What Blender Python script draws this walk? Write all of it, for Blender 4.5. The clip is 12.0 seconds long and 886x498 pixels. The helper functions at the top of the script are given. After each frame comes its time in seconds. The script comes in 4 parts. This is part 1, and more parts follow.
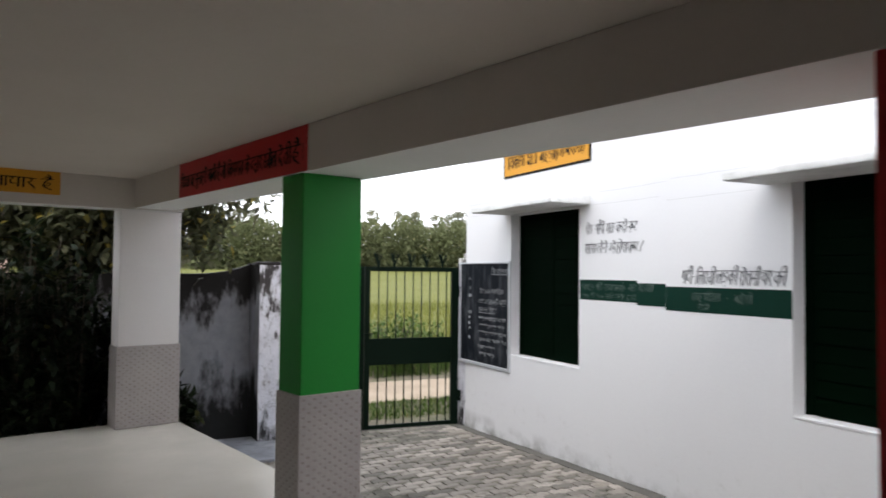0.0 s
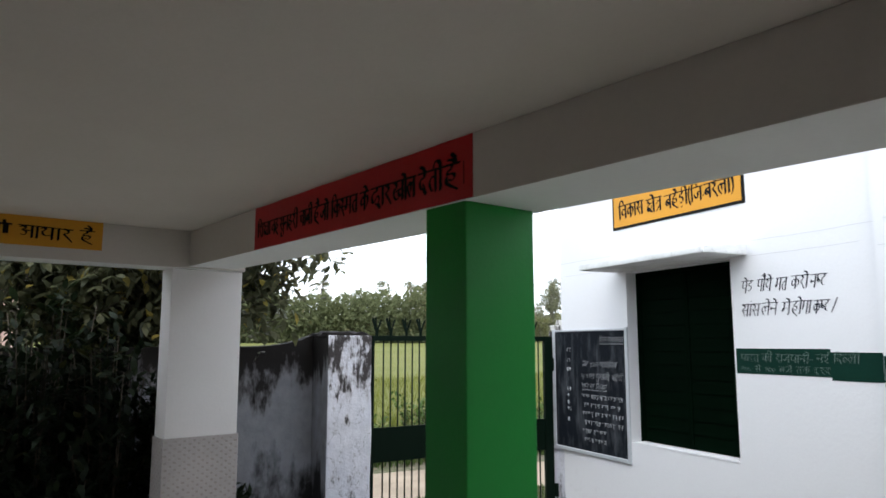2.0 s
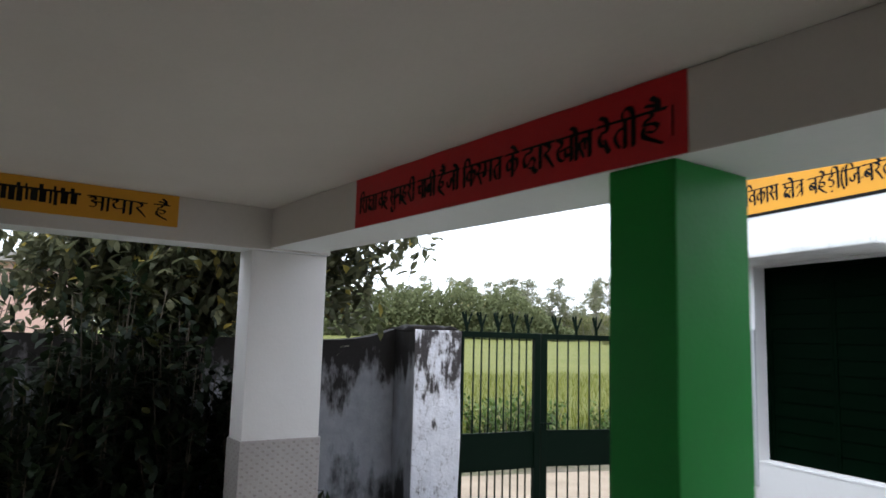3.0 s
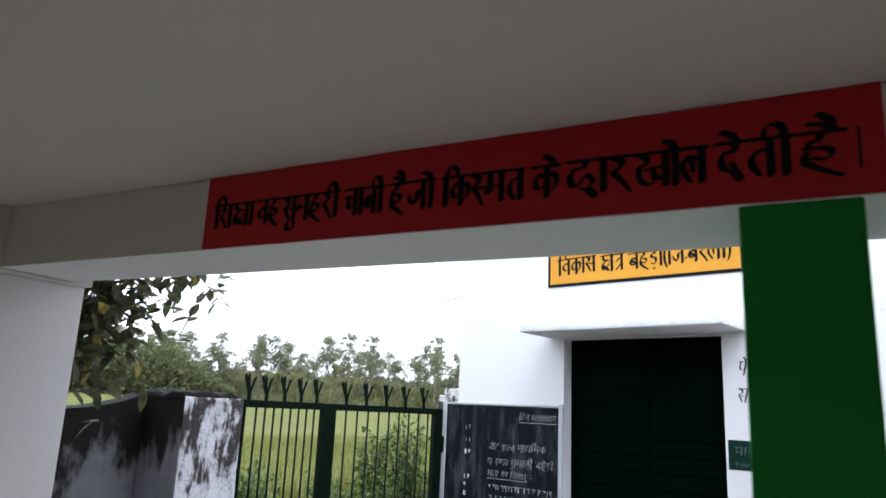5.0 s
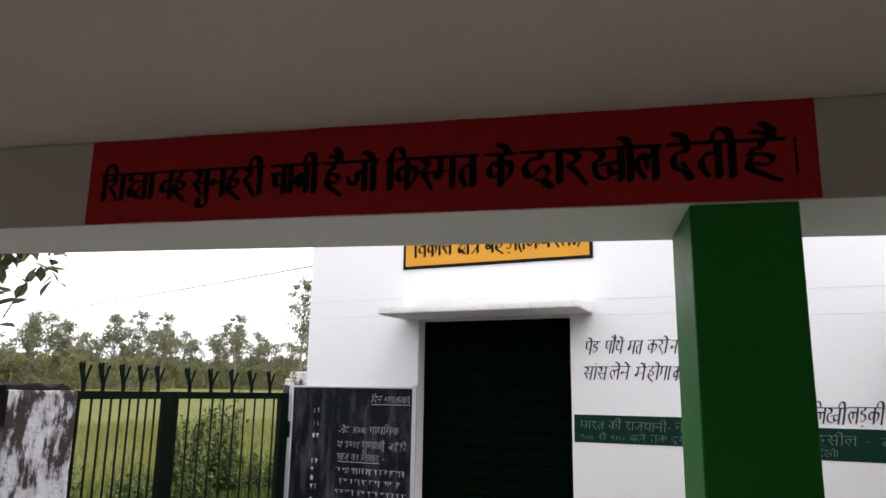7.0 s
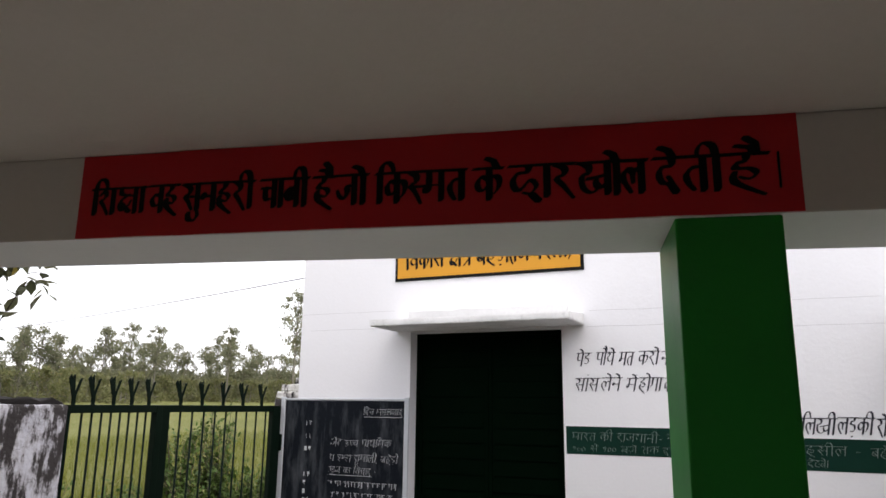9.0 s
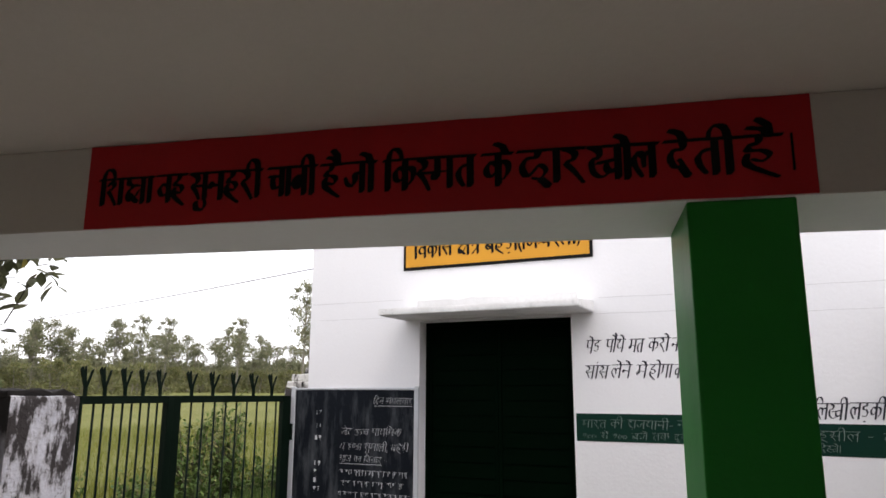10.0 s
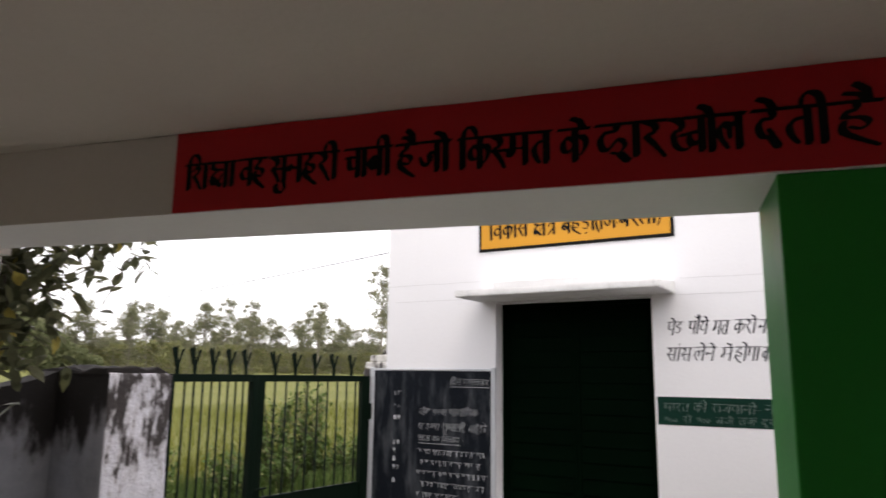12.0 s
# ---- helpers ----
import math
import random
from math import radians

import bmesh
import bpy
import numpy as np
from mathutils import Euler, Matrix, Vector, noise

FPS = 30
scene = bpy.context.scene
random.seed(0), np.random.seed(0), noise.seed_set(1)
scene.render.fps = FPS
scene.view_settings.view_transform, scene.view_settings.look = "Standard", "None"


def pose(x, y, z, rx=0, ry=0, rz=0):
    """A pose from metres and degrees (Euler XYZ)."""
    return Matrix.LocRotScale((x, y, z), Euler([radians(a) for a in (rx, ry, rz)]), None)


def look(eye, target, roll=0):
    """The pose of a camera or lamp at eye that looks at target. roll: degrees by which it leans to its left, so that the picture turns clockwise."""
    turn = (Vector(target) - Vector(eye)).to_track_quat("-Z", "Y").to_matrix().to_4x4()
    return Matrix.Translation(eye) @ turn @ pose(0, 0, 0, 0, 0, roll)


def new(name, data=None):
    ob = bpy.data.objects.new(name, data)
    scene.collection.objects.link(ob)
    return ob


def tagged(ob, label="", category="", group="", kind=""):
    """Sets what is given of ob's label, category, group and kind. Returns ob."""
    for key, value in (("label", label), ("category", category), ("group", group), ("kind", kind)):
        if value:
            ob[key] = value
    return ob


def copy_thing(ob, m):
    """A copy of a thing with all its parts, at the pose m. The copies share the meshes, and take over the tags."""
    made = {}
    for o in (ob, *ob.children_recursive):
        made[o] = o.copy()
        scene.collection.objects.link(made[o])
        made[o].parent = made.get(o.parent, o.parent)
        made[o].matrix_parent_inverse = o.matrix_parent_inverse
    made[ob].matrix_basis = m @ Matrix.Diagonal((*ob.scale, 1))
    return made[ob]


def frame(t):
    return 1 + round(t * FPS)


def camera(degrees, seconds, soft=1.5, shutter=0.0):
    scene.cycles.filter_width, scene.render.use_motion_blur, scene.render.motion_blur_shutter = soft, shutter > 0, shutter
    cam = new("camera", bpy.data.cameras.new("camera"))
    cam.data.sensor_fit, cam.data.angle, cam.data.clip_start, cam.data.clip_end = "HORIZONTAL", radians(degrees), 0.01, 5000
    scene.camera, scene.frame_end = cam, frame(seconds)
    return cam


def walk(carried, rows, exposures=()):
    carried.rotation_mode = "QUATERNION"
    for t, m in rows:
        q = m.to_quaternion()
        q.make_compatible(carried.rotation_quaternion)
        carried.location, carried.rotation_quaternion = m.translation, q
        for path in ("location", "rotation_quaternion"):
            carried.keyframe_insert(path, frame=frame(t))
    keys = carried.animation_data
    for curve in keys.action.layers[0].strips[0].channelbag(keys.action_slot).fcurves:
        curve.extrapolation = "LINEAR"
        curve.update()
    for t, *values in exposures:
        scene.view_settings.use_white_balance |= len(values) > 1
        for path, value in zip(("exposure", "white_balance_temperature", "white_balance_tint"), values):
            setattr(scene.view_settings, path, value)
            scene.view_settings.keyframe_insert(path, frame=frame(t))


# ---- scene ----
# camera: eye x, y, z, then yaw (left of +y), pitch (up) and roll in degrees
cam = camera(64.0, 12.0, 1.6, 0.5)
ROWS = [
    (0.0, 0.589, 3.614, 1.579, -39.33, 1.89, 0.57),
    (0.5, 0.644, 3.995, 1.518, -37.32, 2.80, 2.84),
    (0.8, 0.696, 4.221, 1.580, -42.58, 1.39, 1.19),
    (1.0, 0.718, 4.370, 1.549, -42.36, 1.75, 1.20),
    (1.5, 0.781, 4.821, 1.580, -38.65, 4.05, 1.68),
    (2.0, 0.684, 5.202, 1.560, -38.74, 7.62, -0.04),
    (2.5, 0.732, 5.593, 1.568, -41.36, 7.52, 0.16),
    (2.7, 0.716, 5.801, 1.562, -35.25, 7.12, 1.44),
    (4.3, 0.765, 7.197, 1.604, -49.07, 10.48, 3.32),
    (4.5, 0.764, 7.353, 1.593, -54.37, 10.87, 3.21),
    (5.0, 0.745, 7.672, 1.633, -62.21, 12.78, 2.66),
    (5.5, 0.758, 7.987, 1.656, -64.45, 13.18, 2.60),
    (6.0, 0.689, 8.094, 1.657, -76.21, 11.61, 0.91),
    (6.5, 0.676, 8.115, 1.661, -77.93, 11.85, 1.61),
    (7.0, 0.670, 8.104, 1.664, -78.26, 11.46, 0.89),
    (9.0, 0.655, 8.088, 1.666, -78.80, 12.39, 0.63),
    (9.5, 0.664, 8.094, 1.668, -78.73, 12.03, 0.49),
    (10.0, 0.670, 8.096, 1.661, -78.18, 11.54, 0.17),
    (10.5, 0.685, 8.089, 1.660, -77.77, 10.84, -0.48),
    (11.0, 0.682, 8.086, 1.660, -77.32, 10.74, -0.47),
    (11.5, 0.688, 8.087, 1.654, -76.39, 10.12, -0.02),
    (12.0, 0.684, 8.102, 1.650, -72.02, 10.14, 0.71),
]


def gaze(x, y, z, yaw, pitch, roll):
    a, b = radians(yaw), radians(pitch)
    return look((x, y, z), (x - math.sin(a) * math.cos(b), y + math.cos(a) * math.cos(b), z + math.sin(b)), roll)


EXPOSURES = [(0.0, 1.02, 6400, 10), (0.5, 0.92, 6100, 8), (1.5, 0.88, 6300, 9), (2.0, 1.0, 6050, 7), (2.5, 1.1, 5950, 7), (4.5, 1.16, 5900, 10), (5.5, 0.95, 5750, 8), (6.2, 0.78, 6150, 10), (7.0, 0.74, 6550, 13), (9.5, 0.68, 6600, 14), (12.0, 0.75, 6800, 15)]
walk(cam, [(t, gaze(*row)) for t, *row in ROWS], EXPOSURES)

# ---------------------------------------------------------------- light
world = bpy.data.worlds.new("world")
scene.world = world
world.use_nodes = True
wn, wl = world.node_tree.nodes, world.node_tree.links
wn.clear()
sky = wn.new("ShaderNodeTexSky")
sky.sky_type = "NISHITA"
sky.sun_disc = False
sky.sun_elevation, sky.sun_rotation = radians(59), radians(232)
sky.air_density, sky.dust_density, sky.ozone_density = 1.0, 4.0, 1.0
cloud = wn.new("ShaderNodeMix")
cloud.data_type = "RGBA"
cloud.inputs["Factor"].default_value = 0.8
cloud.inputs["B"].default_value = (13.0, 13.2, 13.6, 1)
wbg = wn.new("ShaderNodeBackground")
wbg.inputs["Strength"].default_value = 0.1
wout = wn.new("ShaderNodeOutputWorld")
wl.new(sky.outputs[0], cloud.inputs["A"])
wl.new(cloud.outputs["Result"], wbg.inputs["Color"])
wl.new(wbg.outputs[0], wout.inputs["Surface"])
sun = new("sun", bpy.data.lights.new("sun", "SUN"))
sun.data.energy, sun.data.angle, sun.data.color = 0.6, radians(28), (1.0, 0.96, 0.9)
sun.matrix_world = look((0, 0, 30), (14, 11, 0))

# ---------------------------------------------------------------- materials


class Nodes:
    """A Principled material under construction."""

    def __init__(self, name, rough=0.7, metal=0.0, spec=0.5):
        self.m = bpy.data.materials.new(name)
        self.m.use_nodes = True
        self.t = self.m.node_tree
        self.b = self.t.nodes["Principled BSDF"]
        self.b.inputs["Roughness"].default_value = rough
        self.b.inputs["Metallic"].default_value = metal
        self.b.inputs["Specular IOR Level"].default_value = spec
        self.co = self.t.nodes.new("ShaderNodeTexCoord").outputs["Object"]

    def link(self, a, b):
        self.t.links.new(a, b)

    def moved(self, scale):
        n = self.t.nodes.new("ShaderNodeMapping")
        n.inputs["Scale"].default_value = scale
        self.link(self.co, n.inputs["Vector"])
        return n.outputs[0]

    def noise(self, scale, detail=4, co=None, rough=0.55):
        n = self.t.nodes.new("ShaderNodeTexNoise")
        n.inputs["Scale"].default_value, n.inputs["Detail"].default_value = scale, detail
        n.inputs["Roughness"].default_value = rough
        self.link(co or self.co, n.inputs["Vector"])
        return n.outputs["Fac"]

    def ramp(self, fac, lo, hi, a=0.0, b=1.0):
        n = self.t.nodes.new("ShaderNodeMapRange")
        n.inputs["From Min"].default_value, n.inputs["From Max"].default_value = lo, hi
        n.inputs["To Min"].default_value, n.inputs["To Max"].default_value = a, b
        self.link(fac, n.inputs["Value"])
        return n.outputs["Result"]

    def math(self, op, a, b):
        n = self.t.nodes.new("ShaderNodeMath")
        n.operation = op
        for i, v in enumerate((a, b)):
            if isinstance(v, (int, float)):
                n.inputs[i].default_value = v
            else:
                self.link(v, n.inputs[i])
        return n.outputs[0]

    def mix(self, fac, a, b, blend="MIX"):
        n = self.t.nodes.new("ShaderNodeMix")
        n.data_type, n.blend_type = "RGBA", blend
        for key, v in (("Factor", fac), ("A", a), ("B", b)):
            s = [i for i in n.inputs if i.name == key and (key == "Factor" and i.type == "VALUE" or key != "Factor" and i.type == "RGBA")][0]
            if isinstance(v, (int, float)):
                s.default_value = v
            elif isinstance(v, tuple):
                s.default_value = (*v, 1)
            else:
                self.link(v, s)
        return [o for o in n.outputs if o.type == "RGBA"][0]

    def xyz(self):
        n = self.t.nodes.new("ShaderNodeSeparateXYZ")
        self.link(self.co, n.inputs[0])
        return n.outputs

    def random(self):
        return self.t.nodes.new("ShaderNodeObjectInfo").outputs["Random"]

    def island(self):
        return self.t.nodes.new("ShaderNodeNewGeometry").outputs["Random Per Island"]

    def colour(self, v):
        if isinstance(v, tuple):
            self.b.inputs["Base Color"].default_value = (*v, 1)
        else:
            self.link(v, self.b.inputs["Base Color"])
        return self

    def rough(self, v):
        self.link(v, self.b.inputs["Roughness"])
        return self

    def bump(self, h, strength=0.3, far=0.01):
        n = self.t.nodes.new("ShaderNodeBump")
        n.inputs["Strength"].default_value, n.inputs["Distance"].default_value = strength, far
        self.link(h, n.inputs["Height"])
        self.link(n.outputs[0], self.b.inputs["Normal"])
        return self


def paint(name, base, dirt, rough=0.6, amount=0.25, grain=0.12, spec=0.35):
    """Brushed wall paint: broad patches, fine grain, slight trowel relief."""
    n = Nodes(name, rough, spec=spec)
    broad = n.ramp(n.noise(1.3, 5), 0.42, 0.75, 0, amount)
    fine = n.ramp(n.noise(38, 3), 0.35, 0.7, 0, grain)
    c = n.mix(broad, base, dirt)
    c = n.mix(fine, c, tuple(v * 0.8 for v in base))
    n.colour(c)
    h = n.math("ADD", n.noise(6, 4), n.math("MULTIPLY", n.noise(55, 3), 0.35))
    return n.bump(h, 0.22, 0.012).m


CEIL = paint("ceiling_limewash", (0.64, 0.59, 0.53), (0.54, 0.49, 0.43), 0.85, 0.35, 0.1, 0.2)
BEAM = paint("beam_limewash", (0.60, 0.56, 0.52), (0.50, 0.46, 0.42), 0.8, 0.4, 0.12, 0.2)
# beam limewash made paler by painted bounce light, for the undersides
SOFFIT_BOUNCE = paint("bounce_lit_soffit", (0.84, 0.85, 0.83), (0.74, 0.75, 0.73), 0.8, 0.4, 0.12, 0.2)
WHITE = paint("white_column_paint", (0.74, 0.71, 0.70), (0.62, 0.58, 0.56), 0.55, 0.3, 0.08)
GREEN = paint("green_gloss_paint", (0.010, 0.225, 0.026), (0.008, 0.18, 0.02), 0.46, 0.4, 0.15, 0.28)
REDP = paint("red_column_paint", (0.42, 0.02, 0.025), (0.32, 0.02, 0.02), 0.5, 0.3, 0.1)
SIGN_RED = paint("sign_red_paint", (0.46, 0.008, 0.014), (0.38, 0.007, 0.012), 0.45, 0.4, 0.12, 0.3)
SIGN_YELLOW = paint("sign_yellow_paint", (0.6, 0.28, 0.016), (0.5, 0.22, 0.016), 0.55, 0.35, 0.1)
BLACKP = paint("black_lettering_paint", (0.004, 0.004, 0.004), (0.009, 0.008, 0.008), 0.65, 0.3, 0.1, 0.15)
NAVYP = paint("wall_lettering_paint", (0.018, 0.02, 0.03), (0.05, 0.05, 0.06), 0.5, 0.4, 0.2)
BAND = paint("band_green_paint", (0.005, 0.028, 0.019), (0.008, 0.04, 0.027), 0.75, 0.4, 0.2, 0.08)
CHALK = paint("chalk", (0.62, 0.64, 0.65), (0.24, 0.26, 0.27), 0.9, 0.9, 0.7, 0.1)
FADED = paint("faded_white_lettering", (0.2, 0.25, 0.23), (0.07, 0.1, 0.09), 0.8, 0.8, 0.5, 0.1)
GATEP = paint("gate_green_enamel", (0.0022, 0.0075, 0.0042), (0.004, 0.011, 0.006), 0.55, 0.5, 0.2, 0.08)
INNER = paint("veranda_wall_paint", (0.55, 0.51, 0.46), (0.45, 0.41, 0.36), 0.7, 0.3, 0.1)


def wall_white():
    """Bright exterior distemper with grime near the ground and faint runs."""
    n = Nodes("exterior_white", 0.75, spec=0.25)
    broad = n.ramp(n.noise(0.9, 6), 0.4, 0.75, 0, 0.22)
    c = n.mix(broad, (0.79, 0.79, 0.81), (0.72, 0.72, 0.75))
    runs = n.ramp(n.noise(2.2, 5, n.moved((3, 3, 0.25))), 0.6, 0.9, 0, 0.1)
    c = n.mix(runs, c, (0.6, 0.6, 0.6))
    z = n.xyz()[2]
    low = n.math("MULTIPLY", n.ramp(z, -0.16, -0.4, 0, 0.95), n.ramp(n.noise(3.1, 8, rough=0.65), 0.44, 0.66))
    c = n.mix(low, c, (0.17, 0.16, 0.145))
    splash = n.math("MULTIPLY", n.ramp(z, 0.4, -0.3, 0, 0.4), n.ramp(n.noise(9, 7, rough=0.7), 0.58, 0.78))
    c = n.mix(splash, c, (0.36, 0.34, 0.31))
    fine = n.ramp(n.noise(60, 3), 0.4, 0.75, 0, 0.1)
    c = n.mix(fine, c, (0.62, 0.62, 0.63))
    h = n.math("ADD", n.noise(3.5, 4), n.math("MULTIPLY", n.noise(45, 3), 0.3))
    return n.colour(c).bump(h, 0.25, 0.015).m


EXT = wall_white()


def ledge_white():
    """White ledge paint gone grey and sooty along its edges."""
    n = Nodes("ledge_white", 0.8, spec=0.2)
    c = n.mix(n.ramp(n.noise(3, 7, rough=0.65), 0.45, 0.7, 0, 0.5), (0.78, 0.78, 0.78), (0.5, 0.5, 0.49))
    c = n.mix(n.ramp(n.noise(14, 6, rough=0.7), 0.55, 0.72, 0, 0.5), c, (0.3, 0.3, 0.29))
    return n.colour(c).bump(n.noise(25, 5), 0.5, 0.01).m


LEDGE = ledge_white()
FILLET = paint("fillet_plaster", (0.7, 0.7, 0.7), (0.5, 0.5, 0.5), 0.85, 0.6, 0.4, 0.2)
JOINT = paint("joint_plaster", (0.6, 0.6, 0.61), (0.7, 0.7, 0.71), 0.85, 0.6, 0.2, 0.2)


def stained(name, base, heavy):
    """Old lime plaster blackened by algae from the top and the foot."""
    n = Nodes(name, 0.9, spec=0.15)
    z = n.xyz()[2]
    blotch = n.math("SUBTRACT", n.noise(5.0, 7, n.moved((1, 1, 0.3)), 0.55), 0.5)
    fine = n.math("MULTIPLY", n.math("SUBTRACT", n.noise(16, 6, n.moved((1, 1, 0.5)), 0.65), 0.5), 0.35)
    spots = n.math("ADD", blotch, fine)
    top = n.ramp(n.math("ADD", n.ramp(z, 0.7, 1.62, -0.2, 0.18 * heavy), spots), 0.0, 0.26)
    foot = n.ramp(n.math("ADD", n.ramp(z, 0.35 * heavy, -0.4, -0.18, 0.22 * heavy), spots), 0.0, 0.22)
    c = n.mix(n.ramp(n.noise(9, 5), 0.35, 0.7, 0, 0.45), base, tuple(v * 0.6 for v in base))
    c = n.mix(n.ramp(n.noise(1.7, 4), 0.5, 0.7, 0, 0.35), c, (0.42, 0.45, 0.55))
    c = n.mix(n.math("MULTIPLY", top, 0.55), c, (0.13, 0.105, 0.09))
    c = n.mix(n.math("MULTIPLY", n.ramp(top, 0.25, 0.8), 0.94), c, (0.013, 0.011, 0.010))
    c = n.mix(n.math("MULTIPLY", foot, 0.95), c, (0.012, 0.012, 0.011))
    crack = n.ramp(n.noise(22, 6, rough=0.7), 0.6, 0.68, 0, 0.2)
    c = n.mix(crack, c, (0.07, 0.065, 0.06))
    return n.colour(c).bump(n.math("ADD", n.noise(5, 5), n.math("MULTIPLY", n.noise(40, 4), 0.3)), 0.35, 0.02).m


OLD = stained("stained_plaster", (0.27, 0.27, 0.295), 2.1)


def mottled(name, base, ramp_z):
    """White limewash broken by dark streaks and algae patches, thickest towards the top."""
    n = Nodes(name, 0.9, spec=0.15)
    z = n.xyz()[2]
    streak = n.math("SUBTRACT", n.noise(10.0, 8, n.moved((1, 1, 0.22)), 0.66), 0.5)
    patch = n.math("SUBTRACT", n.noise(11, 7, n.moved((1, 1, 0.7)), 0.7), 0.5)
    spots = n.math("ADD", n.math("MULTIPLY", streak, 1.15), n.math("MULTIPLY", patch, 0.7))
    high = n.ramp(z, ramp_z - 0.95, ramp_z - 0.1, -0.15, 0.175)
    dirt = n.ramp(n.math("ADD", high, spots), -0.02, 0.14)
    black = n.ramp(n.math("ADD", high, spots), 0.05, 0.13)
    foot = n.ramp(n.math("ADD", n.ramp(z, 0.35, -0.4, -0.18, 0.22), spots), 0.0, 0.22)
    c = n.mix(n.ramp(n.noise(9, 5), 0.35, 0.7, 0, 0.4), base, tuple(v * 0.62 for v in base))
    c = n.mix(n.ramp(n.noise(1.7, 4), 0.5, 0.7, 0, 0.3), c, (0.42, 0.45, 0.55))
    c = n.mix(n.math("MULTIPLY", dirt, 0.7), c, (0.14, 0.105, 0.088))
    c = n.mix(n.math("MULTIPLY", black, 0.85), c, (0.018, 0.015, 0.014))
    c = n.mix(n.math("MULTIPLY", foot, 0.95), c, (0.012, 0.012, 0.011))
    crack = n.ramp(n.math("ABSOLUTE", n.math("SUBTRACT", n.noise(3.5, 5, rough=0.6), 0.5), 0), 0.007, 0.002, 0, 0.5)
    c = n.mix(crack, c, (0.05, 0.045, 0.04))
    return n.colour(c).bump(n.math("ADD", n.noise(6, 5), n.math("MULTIPLY", n.noise(38, 4), 0.4)), 0.6, 0.03).m


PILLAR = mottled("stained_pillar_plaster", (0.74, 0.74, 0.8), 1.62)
CAPBRICK = mottled("stained_cap_bricks", (0.66, 0.65, 0.62), 0.75)


def floor_mat():
    n = Nodes("glazed_floor_tile", 0.16, spec=0.5)
    c = n.mix(n.ramp(n.noise(2.0, 5), 0.35, 0.75, 0, 0.4), (0.66, 0.62, 0.55), (0.55, 0.51, 0.45))
    n.rough(n.ramp(n.noise(3, 4), 0.3, 0.8, 0.1, 0.3))
    return n.colour(c).m


FLOOR = floor_mat()


def dado_mat():
    """Grey wall tile with a moulded cobble relief."""
    n = Nodes("relief_dado_tile", 0.42)
    o = n.xyz()
    run = n.math("ADD", o[0], o[1])
    wob = n.math("MULTIPLY", n.noise(8, 4), 4.5)
    a = n.math("SINE", n.math("ADD", n.math("ADD", n.math("MULTIPLY", run, 82.0), n.math("MULTIPLY", o[2], 116.0)), wob), 0)
    d = n.math("SINE", n.math("ADD", n.math("SUBTRACT", n.math("MULTIPLY", run, 82.0), n.math("MULTIPLY", o[2], 116.0)), wob), 0)
    spot = n.math("MULTIPLY", n.ramp(n.math("ADD", a, d), 0.7, 1.7), n.ramp(n.noise(9, 3), 0.3, 0.6, 0.35, 1))
    c = n.mix(n.ramp(n.noise(2.5, 4), 0.35, 0.7), (0.40, 0.365, 0.35), (0.33, 0.30, 0.29))
    c = n.mix(n.ramp(n.noise(45, 3), 0.4, 0.7, 0, 0.25), c, (0.48, 0.44, 0.42))
    c = n.mix(n.math("MULTIPLY", spot, 0.5), c, (0.21, 0.16, 0.155))
    return n.colour(c).bump(n.math("SUBTRACT", n.math("MULTIPLY", n.noise(30, 3), 0.5), spot), 0.4, 0.006).m


DADO = dado_mat()


def shutter_mat():
    n = Nodes("dark_green_sheet_steel", 0.75, spec=0.02)
    c = n.mix(n.ramp(n.noise(2.5, 5), 0.35, 0.75), (0.0002, 0.0030, 0.0010), (0.0003, 0.0046, 0.0015))
    c = n.mix(n.ramp(n.noise(30, 4), 0.66, 0.85, 0, 0.3), c, (0.001, 0.004, 0.002))
    return n.colour(c).bump(n.noise(4, 3), 0.15, 0.01).m


SHUTTER = shutter_mat()


def slate_mat():
    n = Nodes("blackboard_slate", 0.8, spec=0.1)
    smear = n.ramp(n.noise(2.6, 6, n.moved((1, 3.2, 0.8)), 0.65), 0.48, 0.78, 0, 0.42)
    c = n.mix(smear, (0.006, 0.008, 0.012), (0.17, 0.185, 0.2))
    c = n.mix(n.ramp(n.noise(50, 3), 0.55, 0.85, 0, 0.2), c, (0.04, 0.045, 0.05))
    return n.colour(c).m


SLATE = slate_mat()
FRAMEP = paint("board_border_plaster", (0.5, 0.52, 0.55), (0.34, 0.36, 0.4), 0.7, 0.6, 0.3)


def paver_mat():
    n = Nodes("concrete_paver", 0.85, spec=0.2)
    r = n.ramp(n.random(), 0, 1, 0, 1)
    r = n.math("FRACT", n.math("ADD", r, n.island()), 0)
    c = n.mix(r, (0.12, 0.11, 0.1), (0.4, 0.365, 0.325))
    c = n.mix(n.ramp(n.noise(1.3, 7, rough=0.65), 0.45, 0.62, 0, 0.85), c, (0.065, 0.066, 0.05))
    c = n.mix(n.ramp(n.noise(5.5, 6, rough=0.7), 0.5, 0.68, 0, 0.75), c, (0.055, 0.055, 0.037))
    c = n.mix(n.ramp(n.noise(2.7, 7, rough=0.7), 0.52, 0.7, 0, 0.5), c, (0.36, 0.31, 0.25))
    c = n.mix(n.ramp(n.noise(70, 3), 0.4, 0.75, 0, 0.4), c, (0.12, 0.11, 0.1))
    return n.colour(c).bump(n.noise(60, 4), 0.4, 0.006).m


PAVER = paver_mat()


